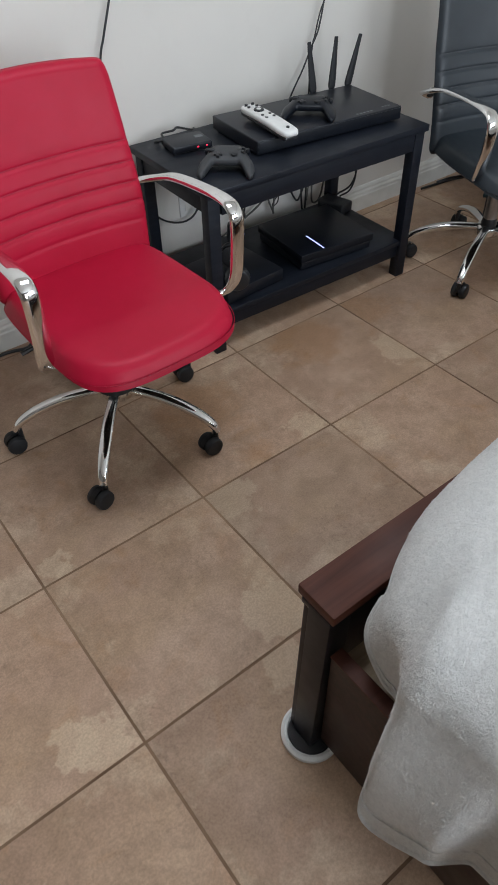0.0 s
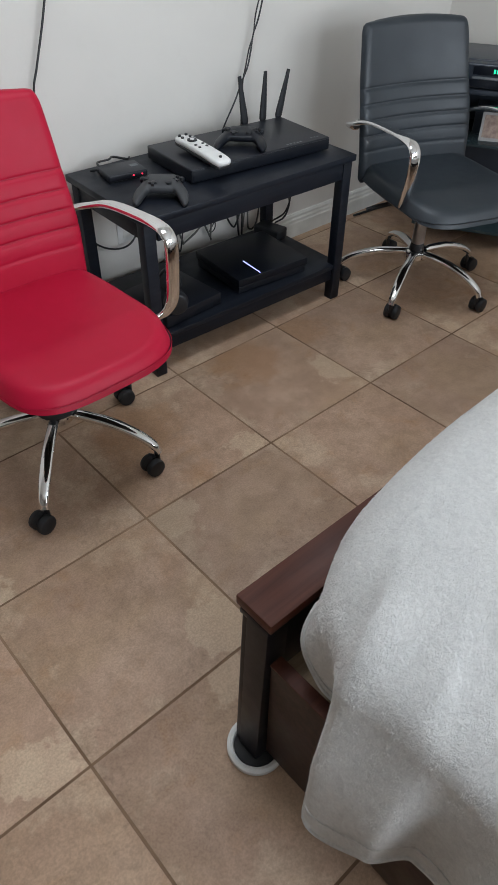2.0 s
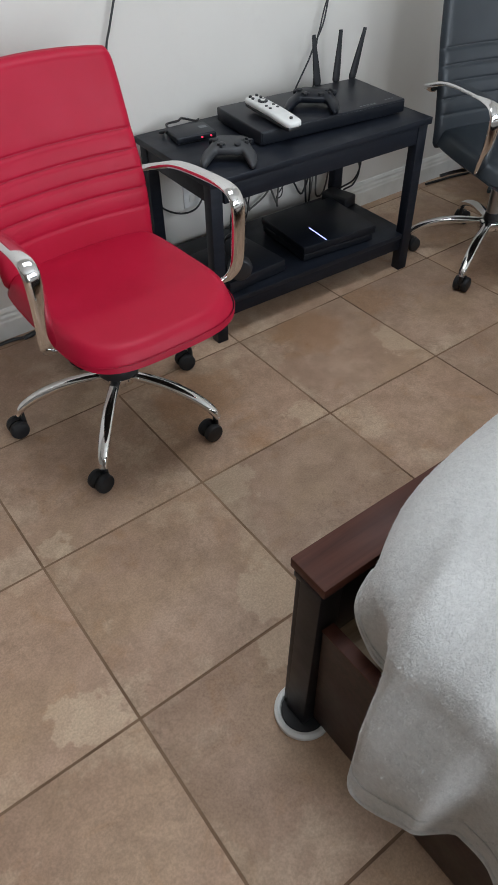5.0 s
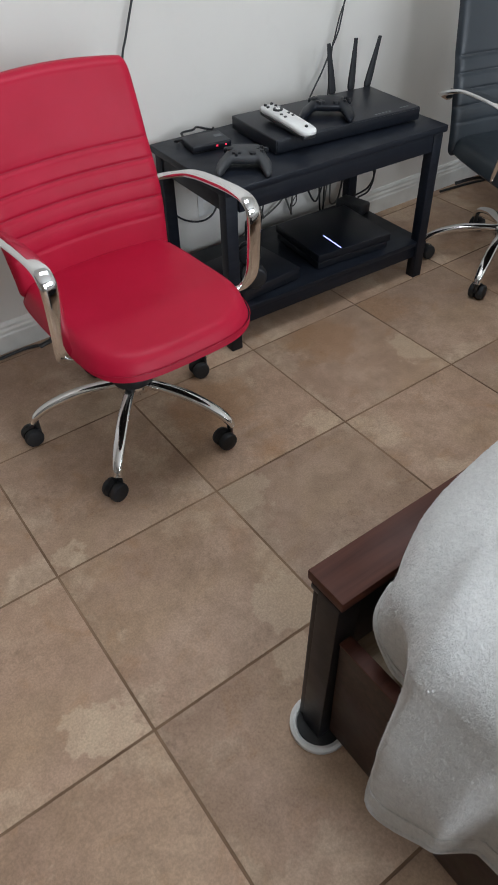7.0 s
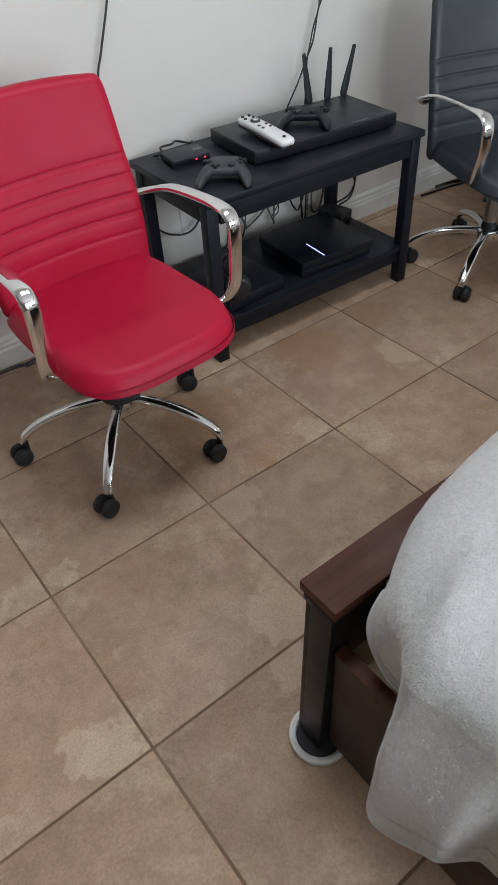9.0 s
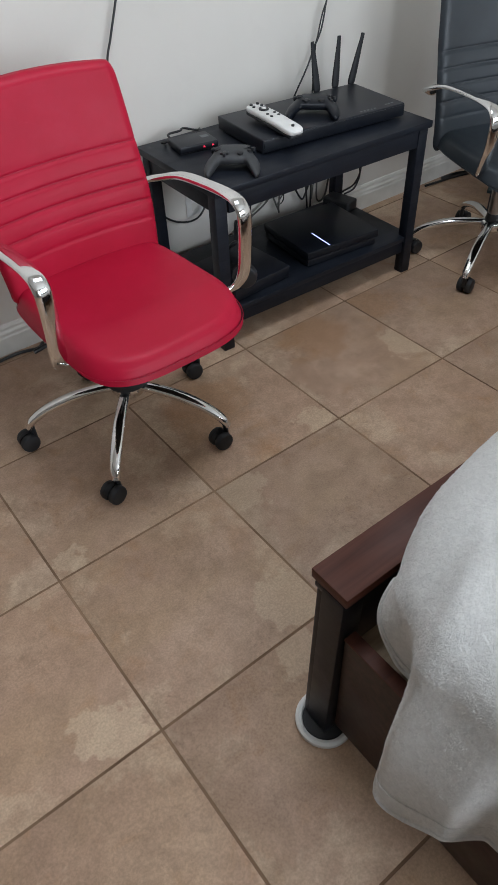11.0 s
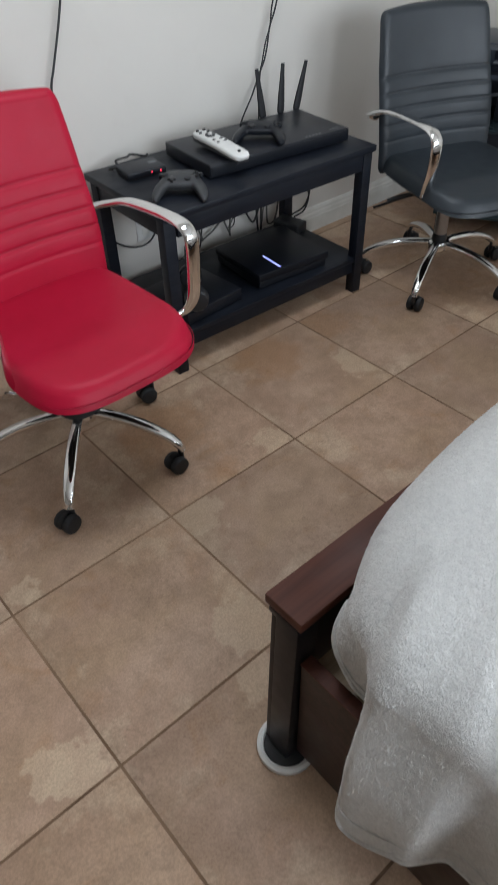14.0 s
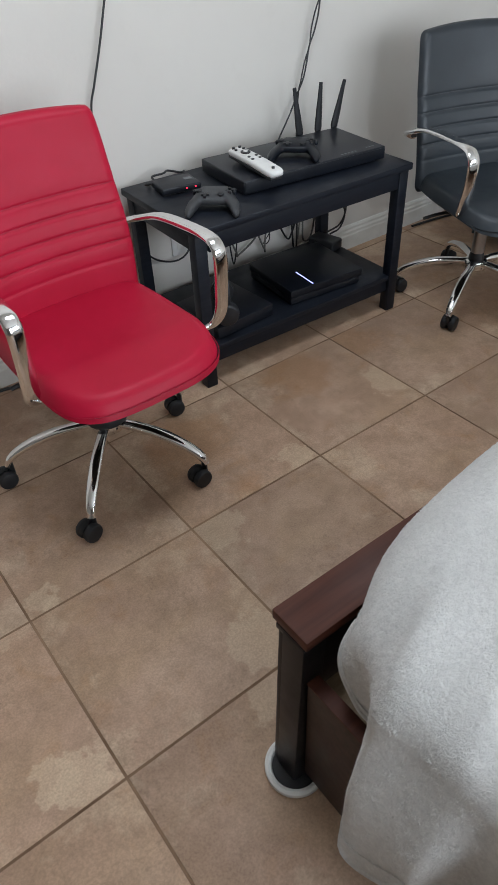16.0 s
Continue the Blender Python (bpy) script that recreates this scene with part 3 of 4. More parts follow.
part("mattress", box(0.385, BX1 - 0.08, BY0 + 0.10, -0.715, 0.304, 0.490, 0.05, 5), M_MATTRESS, bed)


def coaster(x, y, label):
    root = thing("bed_leg_coaster", pose(x, y, 0), label, "coaster", "cups under the bed legs")
    bm = bmesh.new()
    prof = [(0.0, 0.004), (0.040, 0.004), (0.046, 0.010), (0.047, 0.016), (0.053, 0.018), (0.0585, 0.014), (0.0585, 0.003), (0.056, 0.0), (0.0, 0.0)]
    n = 48
    rings = [[bm.verts.new((r * math.cos(2 * math.pi * k / n), r * math.sin(2 * math.pi * k / n), z)) for k in range(n)] for r, z in prof[1:-1]]
    for a, b in zip(rings, rings[1:]):
        for k in range(n):
            bm.faces.new((a[k], a[(k + 1) % n], b[(k + 1) % n], b[k]))
    bm.faces.new(rings[0]), bm.faces.new(rings[-1][::-1])
    part("rim", bm, M_WHITEP, root, "white plastic rim")
    part("pad", cyl(0.0445, 0.0445, 0.0045, 0.0125, 40, bev=0.002), M_RUBBER, root, "black rubber pad")


for x in (BX0 + 0.012, BX1 - 0.041):
    for y in (BY1 - 0.054, BY0 + 0.041):
        coaster(x, y, "white rimmed black cup under the bed leg")


# blanket: lies over the mattress, on the rail cap, and hangs over the foot of the bed
def edge_path():
    return smooth_path([(2.30, -0.585, 0), (1.50, -0.590, 0), (0.95, -0.592, 0), (0.73, -0.600, 0), (0.55, -0.622, 0), (0.46, -0.642, 0), (0.39, -0.672, 0), (0.338, -0.705, 0), (0.300, -0.738, 0), (0.278, -0.775, 0), (0.258, -0.815, 0), (0.253, -0.885, 0), (0.252, -0.955, 0), (0.252, -1.05, 0), (0.252, -1.35, 0), (0.252, -1.70, 0), (0.252, -2.05, 0)], 16)


EDGE = edge_path()


def hem_height(p):
    if p.y > -0.70:
        return 0.468 if p.x < 0.72 else 0.468 - 0.12 * ease((p.x - 0.72) / 0.25)
    z = 0.468 - 0.110 * ease((-0.695 - p.y) / 0.090) - 0.230 * ease((-0.774 - p.y) / 0.074)
    z += 0.108 * ease((-0.852 - p.y) / 0.120) + 0.02 * ease((-0.98 - p.y) / 0.08) * math.sin(p.y * 17)
    return z


def flare(p, z):
    """How far the hanging cloth stands out, by height and along the foot."""
    if p.y > -0.70:
        return 0.0
    low = ease((0.50 - z) / 0.42)
    y = -p.y
    # the bulge near y -1.14 is unseen, added to shade the flap
    fold = 0.050 * ease((y - 0.803) / 0.036) * (1 - 0.98 * ease((y - 0.948) / 0.048)) - 0.028 * math.exp(-((y - 0.789) / 0.020) ** 2) + 0.066 * math.exp(-((y - 1.14) / 0.055) ** 2) + 0.035 * math.exp(-((y - 1.55) / 0.08) ** 2) + 0.03 * math.exp(-((y - 1.85) / 0.06) ** 2)
    crest = 0.024 * math.exp(-((y - 0.724) / 0.028) ** 2) * math.exp(-((z - 0.43) / 0.07) ** 2)
    return crest + low * 0.004 + ease((0.53 - z) / 0.22) * fold 


def crease(q, a, b, left, right, grow):
    """How near a point lies to the line of a fold, with its own reach on either side."""
    k = min(1.0, max(0.0, (q - a).dot(b - a) / (b - a).length_squared))
    off = q - a.lerp(b, k)
    along = (b - a).normalized()
    wide = right if along.x * off.y - along.y * off.x > 0 else left
    return math.exp(-(off.length / wide) ** 2) * ease(k / grow)


def ridge(q):
    """A fold that runs over the corner of the mattress down to the hanging flap."""
    return crease(q, Vector((0.47, -0.752, 0)), Vector((0.260, -0.822, 0)), 0.016, 0.050, 0.7)


def pleat(q):
    """A second fold that leads from the top down the far side of the flap."""
    return crease(q, Vector((0.50, -0.860, 0)), Vector((0.252, -0.945, 0)), 0.045, 0.018, 0.8)


def blanket(u, v):
    k = u * (len(EDGE) - 1)
    i = min(int(k), len(EDGE) - 2)
    p = EDGE[i].lerp(EDGE[i + 1], k - i)
    d = (EDGE[i + 1] - EDGE[i]).normalized()
    out = Vector((d.y, -d.x, 0))
    if out.dot(Vector((1.2, -1.3, 0)) - p) > 0:
        out = -out
    hem = hem_height(p)
    if v < 0.5:
        s = v / 0.5
        inner = Vector((min(max(p.x, 0.62), 2.2), max(min(p.y, -0.95), -1.95), 0))
        q = inner.lerp(p, s)
        top = 0.565
        crown = math.sqrt(max(0.0, 1 - s ** 5))
        z = 0.505 + (top - 0.505) * crown
        bumps = noise.noise(Vector((q.x * 4, q.y * 4, 0.3))) * 0.008
        return Vector((q.x, q.y, z + bumps * (1 - s) + 0.011 * ridge(Vector((q.x, q.y, 0))) + 0.005 * pleat(Vector((q.x, q.y, 0)))))
    s = (v - 0.5) / 0.5
    z = 0.505 + (hem - 0.505) * s
    q = p + out * (0.016 * ridge(p) * (1 - 0.7 * s) + flare(p, z) + 0.003 * noise.noise(Vector((p.x * 9, p.y * 9, z * 5))) * s)
    return Vector((q.x, q.y, z))


bm = grid_mesh(blanket, 256, 90)
grid_mesh(lambda u, v: Vector((0.62 + 1.58 * u, -0.95 - v, 0.565 + 0.008 * noise.noise(Vector(((0.62 + 1.58 * u) * 4, (-0.95 - v) * 4, 0.3))))), 40, 30, bm)
bmesh.ops.remove_doubles(bm, verts=bm.verts, dist=0.0003)
bmesh.ops.recalc_face_normals(bm, faces=bm.faces)
me_b = part("blanket", bm, M_FLEECE, sharp=180)
tagged(me_b, "light grey plush fleece blanket draped over the bed", "blanket")
sol = me_b.modifiers.new("thickness", "SOLIDIFY")
sol.thickness, sol.offset = 0.010, -1.0
hem_line = [blanket(i / 240, 0.985) + Vector((0, 0, 0.002)) for i in range(241)]
part("hem", sweep(hem_line, 0.0045, 0.0045, (0, 0, 1), 8, 1), M_FLEECE, me_b, "folded stitched hem")
stitches = [blanket(i / 240, 0.90) for i in range(0, 241)]
part("stitching", sweep([p + (p - Vector((1.2, -1.3, p.z))).normalized() * 0.0015 for p in stitches], 0.0014, 0.0014, (0, 0, 1), 6, 1), M_FLEECE, me_b, "line of stitching above the hem")

# the plush nap: short fibres lying down the cloth where the bed's corner is near
NU, NV = 256, 90
GRID = np.array([[tuple(blanket(i / NU, j / NV)) for j in range(NV + 1)] for i in range(NU + 1)])
nap_rng = np.random.default_rng(4)
middle = (GRID[:-1, :-1] + GRID[1:, 1:]) / 2
du, dv = GRID[1:, :-1] - GRID[:-1, :-1], GRID[:-1, 1:] - GRID[:-1, :-1]
cells = np.cross(du, dv)
size = np.linalg.norm(cells, axis=2)
near = (middle[..., 0] < 1.15) & (middle[..., 1] > -1.35) & (size > 1e-9)
weight = np.where(near, size, 0).ravel()
FIBRES = 190000
pick = nap_rng.choice(weight.size, FIBRES, p=weight / weight.sum())
ci, cj = np.divmod(pick, NV)
fu, fv = nap_rng.random((2, FIBRES, 1))
root_at = GRID[ci, cj] + du[ci, cj] * fu + dv[ci, cj] * fv
nrm = cells[ci, cj] / size[ci, cj][:, None]
away = root_at - np.array([0.9, -1.2, 0.25])
nrm *= np.sign((nrm * away).sum())
down = dv[ci, cj] / (np.linalg.norm(dv[ci, cj], axis=1)[:, None] + 1e-9)
clump = np.array([noise.noise_vector(Vector(p) * 75.0) for p in root_at])
lay = nrm * 0.55 + down * 0.55 + clump * 1.0 + nap_rng.normal(0, 0.16, (FIBRES, 3))
lay /= np.linalg.norm(lay, axis=1)[:, None]
across = np.cross(lay, nrm)
across /= np.linalg.norm(across, axis=1)[:, None] + 1e-9
long = nap_rng.uniform(0.0018, 0.0032, (FIBRES, 1))
base_at = root_at - nrm * 0.0006
verts = np.stack([base_at - across * 0.0005, base_at + across * 0.0005, base_at + lay * long], 1).reshape(-1, 3)
me_n = bpy.data.meshes.new("nap")
me_n.from_pydata(verts.tolist(), [], np.arange(FIBRES * 3).reshape(-1, 3).tolist())
me_n.materials.append(M_NAP)
nap_ob = new("nap", me_n)
nap_ob.parent = me_b
tagged(nap_ob, kind="stuff")

# ---- things on the table ----
BC = pose(1.408, 0.705, TZ, 0, 0, -6)
rec = thing("media_receiver", BC, "wide black network box with three antennas on the table", "receiver")
RW, RD, RH = 0.279, 0.137, 0.046
part("case", box(-RW, RW, -RD, RD, 0.005, RH, 0.004, 3), M_DEVICE, rec)
part("front_panel", box(-RW + 0.004, RW - 0.004, -RD - 0.0035, -RD - 0.0005, 0.009, RH - 0.004, 0.001), M_GLOSS, rec)
for sx in (-0.24, 0.24):
    for sy in (-0.11, 0.11):
        part("foot", cyl(0.012, 0.010, 0.0, 0.0055, 16), M_RUBBER, rec, m=pose(sx, sy, 0))
for k in range(5):
    part("indicator", box(0.105 + k * 0.014, 0.113 + k * 0.014, -0.124, -0.117, RH + 0.0002, RH + 0.0010), M_GREYP, rec, "pale printed mark", smooth=False)
for k in range(3):
    part("indicator", box(0.215 + k * 0.013, 0.223 + k * 0.013, -0.114, -0.108, RH + 0.0002, RH + 0.0010), M_GREYP, rec, "pale printed mark", smooth=False)


def antenna_width(h):
    """Narrow at the hinge, widest low down, then thinner to a flat tip."""
    return 0.45 + 0.55 * ease((h - 0.04) / 0.12) - 0.52 * ease((h - 0.15) / 0.95)


for x, lean_x in ((0.128, -9), (0.202, 3), (0.268, 15)):
    y = RD + 0.008
    part("antenna_mount", box(x - 0.010, x + 0.010, RD - 0.001, y + 0.008, 0.010, 0.032, 0.003), M_BLACKP, rec)
    ant = part("antenna", sweep([(0, 0, 0.178 * k / 9) for k in range(10)], 0.0135, 0.0065, (1, 0, 0), 12, 3, 3.4, antenna_width), M_RUBBER, rec, "upright black antenna", pose(x, y, 0.024, 0, lean_x, 0))
    part("hinge", cyl(0.0085, 0.0085, -0.010, 0.010, 14, bev=0.002), M_BLACKP, ant, m=pose(0, 0, 0, 90, 0, 0))

remote = thing("remote_control", pose(1.205, 0.655, TZ + RH + 0.0075, 0, 3, -94) @ Matrix.Scale(1.22, 4), "white remote control lying on the receiver", "remote control")
bm = bmesh.new()


def remote_body(u, v):
    x = -0.105 + 0.21 * u
    end = min(1.0, math.sqrt(max(0.0, 1 - (abs(2 * u - 1)) ** 14)))
    a = 2 * math.pi * v
    c, s = math.cos(a), math.sin(a)
    return Vector((x, 0.024 * end * math.copysign(abs(c) ** 0.5, c), 0.0155 + 0.0085 * end * math.copysign(abs(s) ** 0.55, s) + 0.003 * math.sin(math.pi * u)))


grid_mesh(remote_body, 40, 24, bm)
bmesh.ops.remove_doubles(bm, verts=bm.verts, dist=0.0004)
part("body", bm, M_WHITEP, remote)
part("underside", box(-0.100, 0.098, -0.019, 0.019, 0.0, 0.010, 0.004), M_BLACKP, remote, "black underside")
part("dial", cyl(0.013, 0.013, 0.0255, 0.0295, 24, bev=0.001), M_BLACKP, remote, "black ring key", pose(-0.045, 0, 0))
part("dial_centre", cyl(0.006, 0.006, 0.0285, 0.0305, 16), M_WHITEP, remote, m=pose(-0.045, 0, 0))
for x, y in ((-0.088, 0.010), (-0.088, -0.010), (-0.072, 0.012), (-0.072, -0.012), (-0.012, 0.011), (-0.012, -0.011), (0.006, 0.011), (0.006, -0.011), (0.08, 0.0)):
    part("key", cyl(0.0042, 0.004, 0.0235, 0.0285, 12), M_BLACKP, remote, m=pose(x, y, 0))


def controller(m, mat, label):
    """Two-handled game pad with sticks, pad and buttons; it faces local -y."""
    root = thing("game_controller", m, label, "game controller", "game controllers on the table")
    bm = bmesh.new()

    def shell(u, v):
        a = -1 + 2 * u
        x = 0.078 * a
        arm = ease((abs(a) - 0.40) / 0.45)
        y = 0.016 - 0.066 * arm * abs(a)
        hy = 0.035 + 0.012 * math.sin(math.pi * u) ** 0.5 - 0.006 * arm
        hz = (0.021 - 0.001 * arm) * (1 - max(0.0, abs(a) - 0.86) ** 1.2 * 6)
        k = math.sqrt(max(0.0, 1 - abs(a) ** 10))
        t = 2 * math.pi * v
        c, s = math.cos(t), math.sin(t)
        return Vector((x, y + hy * k * c * (1 + 0.5 * arm), 0.038 - 0.016 * arm + hz * k * math.copysign(abs(s) ** 0.8, s)))
    grid_mesh(shell, 44, 28, bm)
    bmesh.ops.remove_doubles(bm, verts=bm.verts, dist=0.0004)
    part("shell", bm, mat, root, sharp=60)
    for x, y in ((-0.042, 0.014), (0.022, -0.012)):
        st = part("thumbstick", cyl(0.008, 0.007, 0.050, 0.0585, 14), M_BLACKP, root, m=pose(x, y, 0))
        part("cap", cyl(0.0095, 0.0095, 0.0575, 0.0610, 18, bev=0.0015), M_RUBBER, st)
    for x, y in ((0.045, 0.026), (0.045, 0.004), (0.034, 0.015), (0.056, 0.015)):
        part("button", cyl(0.0048, 0.0045, 0.050, 0.0600, 12), M_BLACKP, root, m=pose(x, y, 0))
    bm = box(-0.034, -0.010, -0.016, -0.008, 0.050, 0.0605, 0.001)
    box(-0.026, -0.018, -0.024, 0.0, 0.050, 0.0603, 0.001, bm=bm)
    part("direction_pad", bm, M_BLACKP, root)
    for s in (-1, 1):
        part("trigger", box(s * 0.045 - 0.018, s * 0.045 + 0.018, 0.036, 0.056, 0.026, 0.044, 0.006, 3), M_GLOSS, root)
    return root


controller(pose(1.386, 0.672, TZ + RH - 0.001, 3, 0, -46) @ Matrix.Diagonal((1.12, 1.0, 0.80, 1.0)), M_GLOSS, "glossy black game controller resting on the receiver")
controller(pose(0.995, 0.588, TZ - 0.001, 5, 0, -40) @ Matrix.Diagonal((1.06, 1.0, 0.88, 1.0)), M_CTRL, "charcoal game controller standing on the table top")

mod = thing("small_modem", pose(1.000, 0.806, TZ, 0, 0, -10), "small flat black modem with a red light", "modem")
part("case", box(-0.066, 0.066, -0.050, 0.050, 0.003, 0.024, 0.005, 3), M_DEVICE, mod)
for x in (0.014, 0.044):
    part("led", box(x, x + 0.005, -0.0515, -0.0495, 0.012, 0.016), M_REDLED, mod, "red indicator light", smooth=False)
part("sticker", box(0.030, 0.055, -0.005, 0.015, 0.0242, 0.0248), M_GREYP, mod, "pale label", smooth=False)
part("foot", box(-0.06, 0.06, -0.045, 0.045, 0.0, 0.004), M_RUBBER, mod)


def cable(name, pts, r, mat, label, group=""):
    ob = part(name, sweep(pts, r, r, None, 8, 7), mat)
    return tagged(ob, label, "cable", group)


cable("cable", [(0.945, 0.885, TZ + 0.004), (0.925, 0.870, TZ + 0.014), (0.950, 0.855, TZ + 0.020), (0.965, 0.893, TZ + 0.024), (1.00, 0.880, TZ + 0.030), (1.03, 0.903, TZ + 0.026), (1.075, 0.893, TZ + 0.012), (1.10, 0.915, TZ + 0.006)], 0.0035, M_CABLE, "black cord coiled behind the small modem")

# things on the lower shelf
con = thing("game_console", pose(1.415, 0.650, 0.145, 0, 0, -6), "black game console with a blue light strip", "game console")
part("lower_case", box(-0.150, 0.150, -0.135, 0.135, 0.004, 0.028, 0.003), M_DEVICE, con)
part("upper_case", box(-0.155, 0.155, -0.142, 0.138, 0.032, 0.060, 0.003), M_GLOSS, con)
part("waist", box(-0.148, 0.148, -0.130, 0.132, 0.0275, 0.0325), M_BLACKP, con, smooth=False)
part("light_strip", box(-0.060, -0.056, -0.135, -0.030, 0.0602, 0.0612), M_BLUE, con, "thin blue glowing strip", smooth=False)
box2 = thing("cable_box", pose(1.04, 0.640, 0.145, 0, 0, 3), "flat black set-top box on the lower shelf", "box")
part("case", box(-0.120, 0.120, -0.120, 0.120, 0.003, 0.045, 0.004), M_DEVICE, box2)
part("foot", box(-0.11, 0.11, -0.11, 0.11, 0.0, 0.004), M_RUBBER, box2)


def headset(m):
    root = thing("headset", m, "black over-ear headset standing on the lower shelf", "headset")
    band = [(0.085 * math.cos(a), 0, 0.09 + 0.095 * math.sin(a)) for a in [math.pi * k / 12 for k in range(13)]]
    part("headband", sweep(band, 0.013, 0.006, (0, 1, 0), 10, 2, 3.0), M_BLACKP, root)
    for s in (-1, 1):
        cup = part("ear_cup", cyl(0.042, 0.036, -0.012, 0.014, 24, bev=0.005), M_BLACKP, root, m=pose(s * 0.085, 0, 0.047, 0, s * 90, 0))
        part("cushion", cyl(0.040, 0.034, -0.028, -0.012, 24, bev=0.006), M_RUBBER, cup)


headset(pose(1.00, 0.575, 0.190, 0, 0, 60))
ps = thing("power_brick", pose(1.665, 0.81, 0.145, 0, 0, 12), "black power adapter brick on the lower shelf", "adapter")
part("case", box(-0.035, 0.035, -0.06, 0.06, 0.0, 0.042, 0.008, 3), M_BLACKP, ps)

# cables on the wall and behind the table
YW, YC = WY1 - 0.025, WY1 - 0.035
cable("wall_cable", [(0.800, YW, 0.40), (0.806, YW, 0.65), (0.818, YW, 0.792), (0.840, YW, 0.854), (0.879, YW, 0.955), (0.914, YW, 1.057), (0.950, YW, 1.153), (1.005, YW, 1.30), (1.05, YW, 1.60), (1.06, YW, 2.0)], 0.0034, M_CABLE, "black cable running up the plaster wall")
cable("wall_cable", [(1.612, YC, 0.45), (1.618, YC, 0.62), (1.625, YC, 0.706), (1.634, YC, 0.734), (1.652, YC, 0.797), (1.672, YC, 0.840), (1.680, YC, 0.893), (1.697, YC, 0.944), (1.721, YC, 0.993), (1.735, YC, 1.042), (1.739, YC, 1.10), (1.746, YC, 1.196), (1.734, YC, 1.268), (1.72, YC, 1.6), (1.72, YC, 2.0)], 0.0026, M_CABLE, "thin black cable twisted round another on the wall")
cable("wall_cable", [(1.50, YC + 0.006, 0.50), (1.545, YC + 0.006, 0.572), (1.589, YC + 0.006, 0.634), (1.622, YC + 0.006, 0.693), (1.651, YC + 0.006, 0.740), (1.665, YC + 0.006, 0.786), (1.677, YC + 0.006, 0.839), (1.699, YC + 0.006, 0.882), (1.716, YC + 0.006, 0.933), (1.724, YC + 0.006, 0.984), (1.737, YC + 0.006, 1.042), (1.739, YC + 0.006, 1.091), (1.753, YC + 0.006, 1.147), (1.779, YC + 0.006, 1.209), (1.804, YC + 0.006, 1.269), (1.84, YC + 0.006, 1.6), (1.84, YC + 0.006, 2.0)], 0.0030, M_CABLE, "thin black cable twisted round another on the wall")
rng = random.Random(8)
for k in range(9):
    x = 1.22 + 0.065 * k + rng.uniform(-0.05, 0.05)
    w, d = rng.uniform(-0.13, 0.13), rng.uniform(-0.06, 0.06)
    low = rng.uniform(0.125, 0.215)
    pts = [(x, 0.945, 0.50), (x + d, 0.940, 0.42), (x + w * 0.5, 0.935, (0.42 + low) / 2 + 0.02), (x + w, 0.935, low), (x + w * 1.5 + d, 0.938, low - 0.015), (x + w * 1.9, 0.942, low + rng.uniform(0.03, 0.12)), (x + w * 2.1, 0.945, low + rng.uniform(0.14, 0.2))]
    cable("hanging_cable", pts, rng.choice((0.0022, 0.003, 0.0038)), M_CABLE if k % 2 else M_CABLEG, "loose cable hanging behind the table", "cables behind the table")
cable("hanging_cable", [(1.68, 0.90, 0.50), (1.66, 0.86, 0.42), (1.71, 0.82, 0.35), (1.765, 0.81, 0.27), (1.745, 0.81, 0.205), (1.69, 0.81, 0.192)], 0.0035, M_CABLE, "loose cable hanging behind the table", "cables behind the table")
cable("hanging_cable", [(1.62, 0.90, 0.50), (1.66, 0.87, 0.40), (1.735, 0.84, 0.36), (1.790, 0.83, 0.28), (1.765, 0.83, 0.21), (1.69, 0.83, 0.192)], 0.0035, M_CABLE, "loose cable hanging behind the table", "cables behind the table")
cable("hanging_cable", [(0.89, 0.94, 0.42), (0.93, 0.93, 0.30), (1.02, 0.92, 0.25), (1.10, 0.93, 0.27), (1.14, 0.94, 0.40)], 0.0035, M_CABLE, "loose cable hanging behind the table", "cables behind the table")
cable("floor_cable", [(-0.5, 0.938, 0.006), (-0.1, 0.936, 0.006), (0.15, 0.925, 0.006), (0.30, 0.932, 0.006), (0.37, 0.915, 0.006), (0.40, 0.935, 0.006)], 0.0055, M_CABLE, "black cable lying on the tiles along the skirting")
cable("floor_cable", [(2.33, 0.925, 0.006), (2.40, 0.917, 0.006), (2.50, 0.905, 0.006), (2.60, 0.885, 0.006), (2.68, 0.89, 0.006)], 0.0055, M_CABLE, "black cable lying on the tiles along the skirting")

outlet = thing("wall_outlet", pose(1.085, WY1, 0.30), "white plastic wall outlet with a plug in it", "outlet")
part("plate", box(-0.036, 0.036, -0.006, 0.0, -0.058, 0.058, 0.002), M_WHITEP, outlet)
part("plug", box(-0.016, 0.016, -0.034, -0.006, 0.010, 0.042, 0.005, 3), M_BLACKP, outlet, "black plug")
part("socket", box(-0.014, 0.014, -0.0075, -0.006, -0.040, -0.012, 0.0005), M_TRIM, outlet)

# ---- stand beside the east wall ----
ST = pose(2.58, 0.49, 0, 0, 0, -61.6)
st = thing("media_stand", ST, "black corner media stand with smoked glass shelves", "stand")
part("bottom_shelf", box(-0.21, 0.31, -0.19, 0.19, 0.085, 0.100, 0.003), M_DGLASS, st, "smoked glass shelf")
part("middle_shelf", box(-0.20, 0.30, -0.17, 0.18, 0.428, 0.440, 0.003), M_DGLASS, st, "smoked glass shelf")
part("top_shelf", box(-0.20, 0.30, -0.18, 0.18, 0.622, 0.640, 0.003), M_STAND, st)
part("back_panel", box(-0.18, 0.26, 0.165, 0.180, 0.100, 0.622), M_STAND, st, smooth=False)
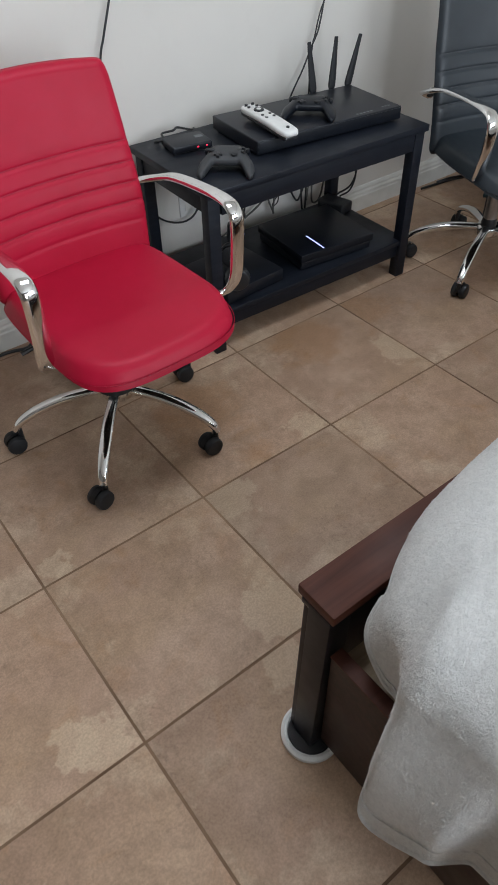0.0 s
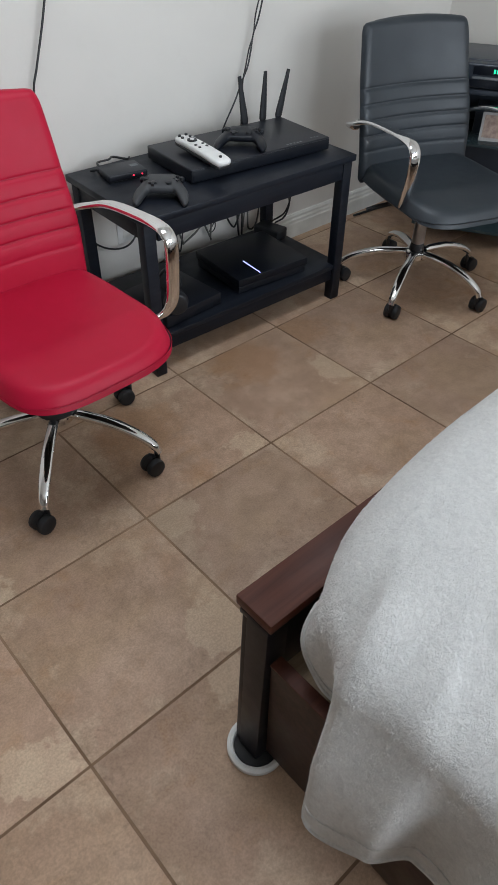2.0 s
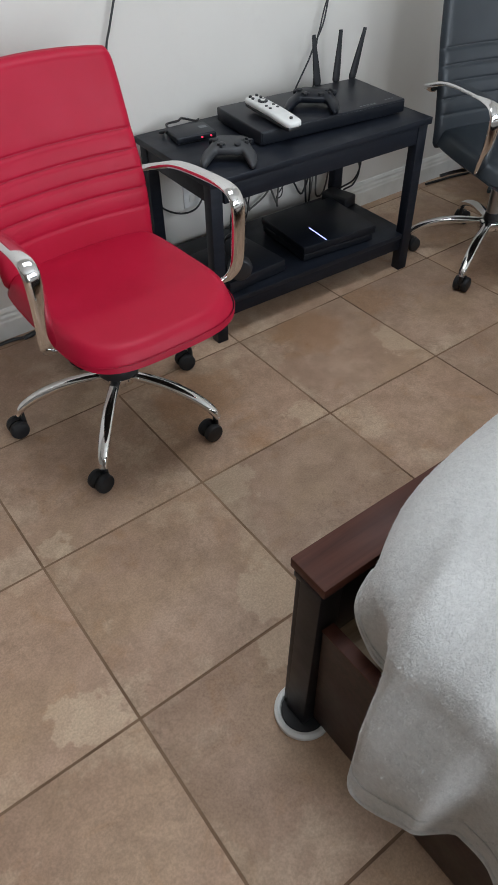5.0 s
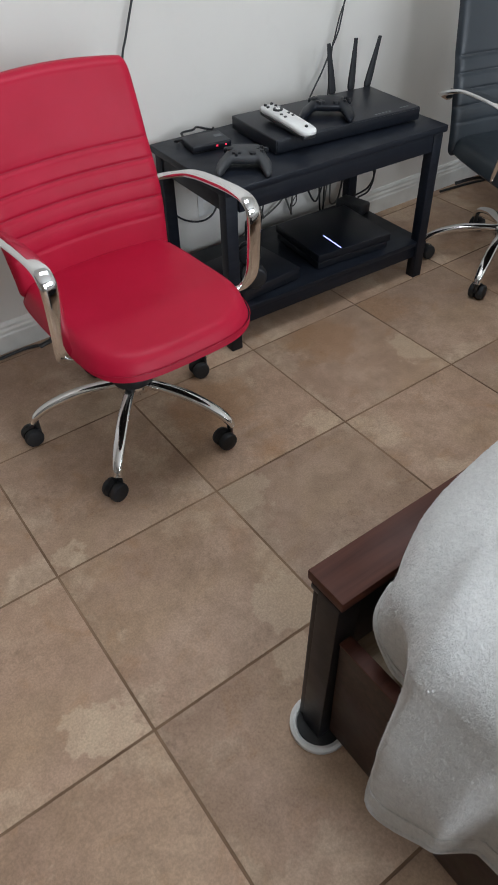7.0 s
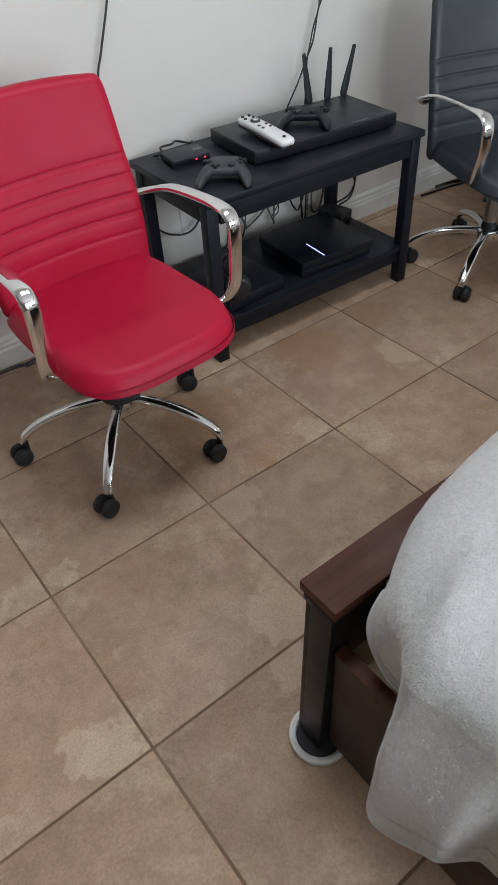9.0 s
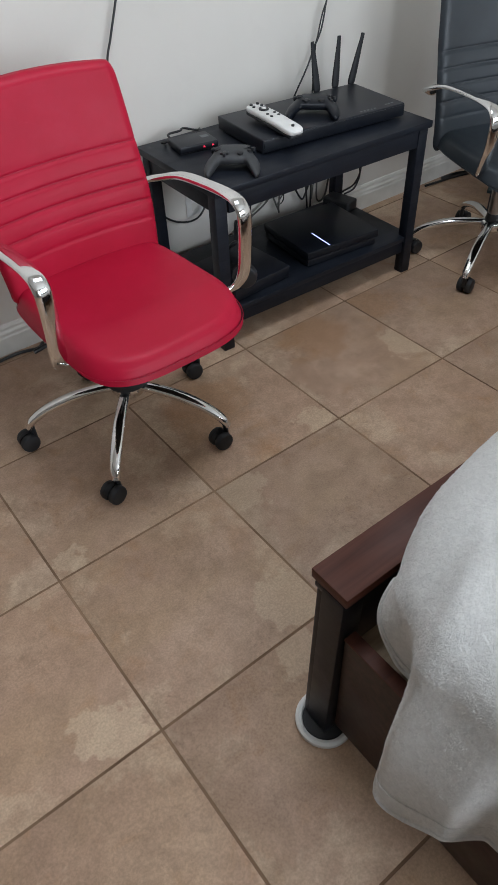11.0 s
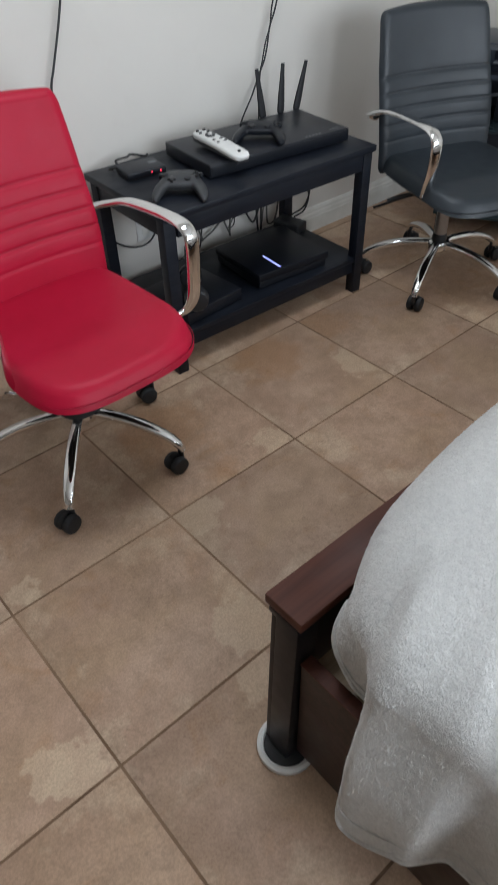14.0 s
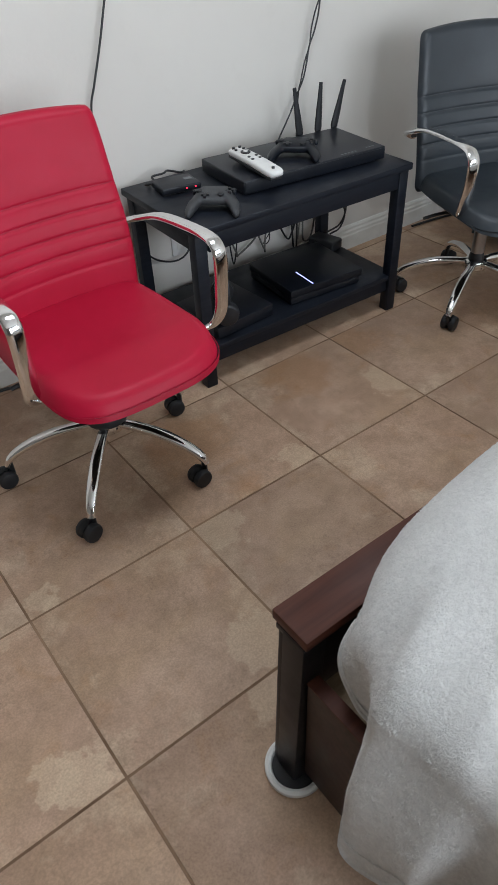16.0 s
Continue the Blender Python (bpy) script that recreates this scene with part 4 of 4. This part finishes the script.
for x in (-0.185, 0.285):
    for y in (-0.150, 0.155):
        part("leg", cyl(0.013, 0.013, 0.0, 0.622, 16), M_STAND, st, m=pose(x, y, 0))
av = thing("disc_player", ST @ pose(0, 0, 0.640), "black disc player with a green display", "player")
bm = box(-0.195, 0.215, -0.185, 0.150, 0.006, 0.092, 0.010, 4)
box(-0.175, 0.195, -0.140, 0.130, 0.086, 0.097, 0.005, 3, bm=bm)
part("case", bm, M_STAND, av)
for x in (-0.17, 0.17):
    for y in (-0.14, 0.11):
        part("foot", cyl(0.014, 0.012, 0.0, 0.008, 14), M_RUBBER, av, m=pose(x, y, 0))
part("display_window", box(-0.080, 0.100, -0.1895, -0.1850, 0.054, 0.084, 0.001), M_GLOSS, av)
part("disc_tray", box(-0.080, 0.100, -0.194, -0.1850, 0.040, 0.048, 0.002), M_GREYP, av, "grey disc tray")
part("lower_slot", box(-0.190, 0.190, -0.188, -0.1845, 0.012, 0.036, 0.001), M_GLOSS, av)
for k in range(3):
    part("digit", box(-0.005 + 0.011 * k, 0.002 + 0.011 * k, -0.1915, -0.1898, 0.062, 0.076), M_GREEN, av, "glowing green digit", smooth=False)
card = thing("photo_card", ST @ pose(0.050, -0.115, 0.440, -24, 0, 4), "printed photo card leaning on the glass shelf", "card")
part("sheet", box(-0.060, 0.060, 0.0, 0.003, 0.001, 0.108), M_PAPER, card, smooth=False)
part("print", box(-0.050, 0.050, -0.0012, -0.0002, 0.014, 0.098), M_INK, card, smooth=False)
prop = thing("small_box", ST @ pose(0.045, 0.02, 0.440), "small dark box behind the photo card", "box")
part("case", box(-0.09, 0.09, -0.055, 0.08, 0.0, 0.10, 0.004), M_STAND, prop)

# ---- floor ----
floor = part("floor", box(WX0 - 0.1, WX1 + 0.1, WY0 - 0.1, WY1 + 0.1, -0.06, -0.0013), M_GROUT, smooth=False)
tagged(floor, "warm beige stone tile floor with dark grout", "floor", kind=KI)
bm = box(0.0030, T - 0.0030, 0.0030, T - 0.0030, -0.010, 0.0)
bmesh.ops.bevel(bm, geom=[e for e in bm.edges if all(v.co.z > -0.001 for v in e.verts)], offset=0.0012, segments=2, profile=0.5, affect="EDGES")
tile_mesh = mesh_of("tile", bm, M_TILE)
for i in range(-6, 7):
    for j in range(-8, 3):
        if i * T > WX1 or j * T > WY1 or (i + 1) * T < WX0 or (j + 1) * T < WY0:
            continue
        ob = new("tile", tile_mesh)
        ob.parent = floor
        ob.location = (i * T, j * T, 0)
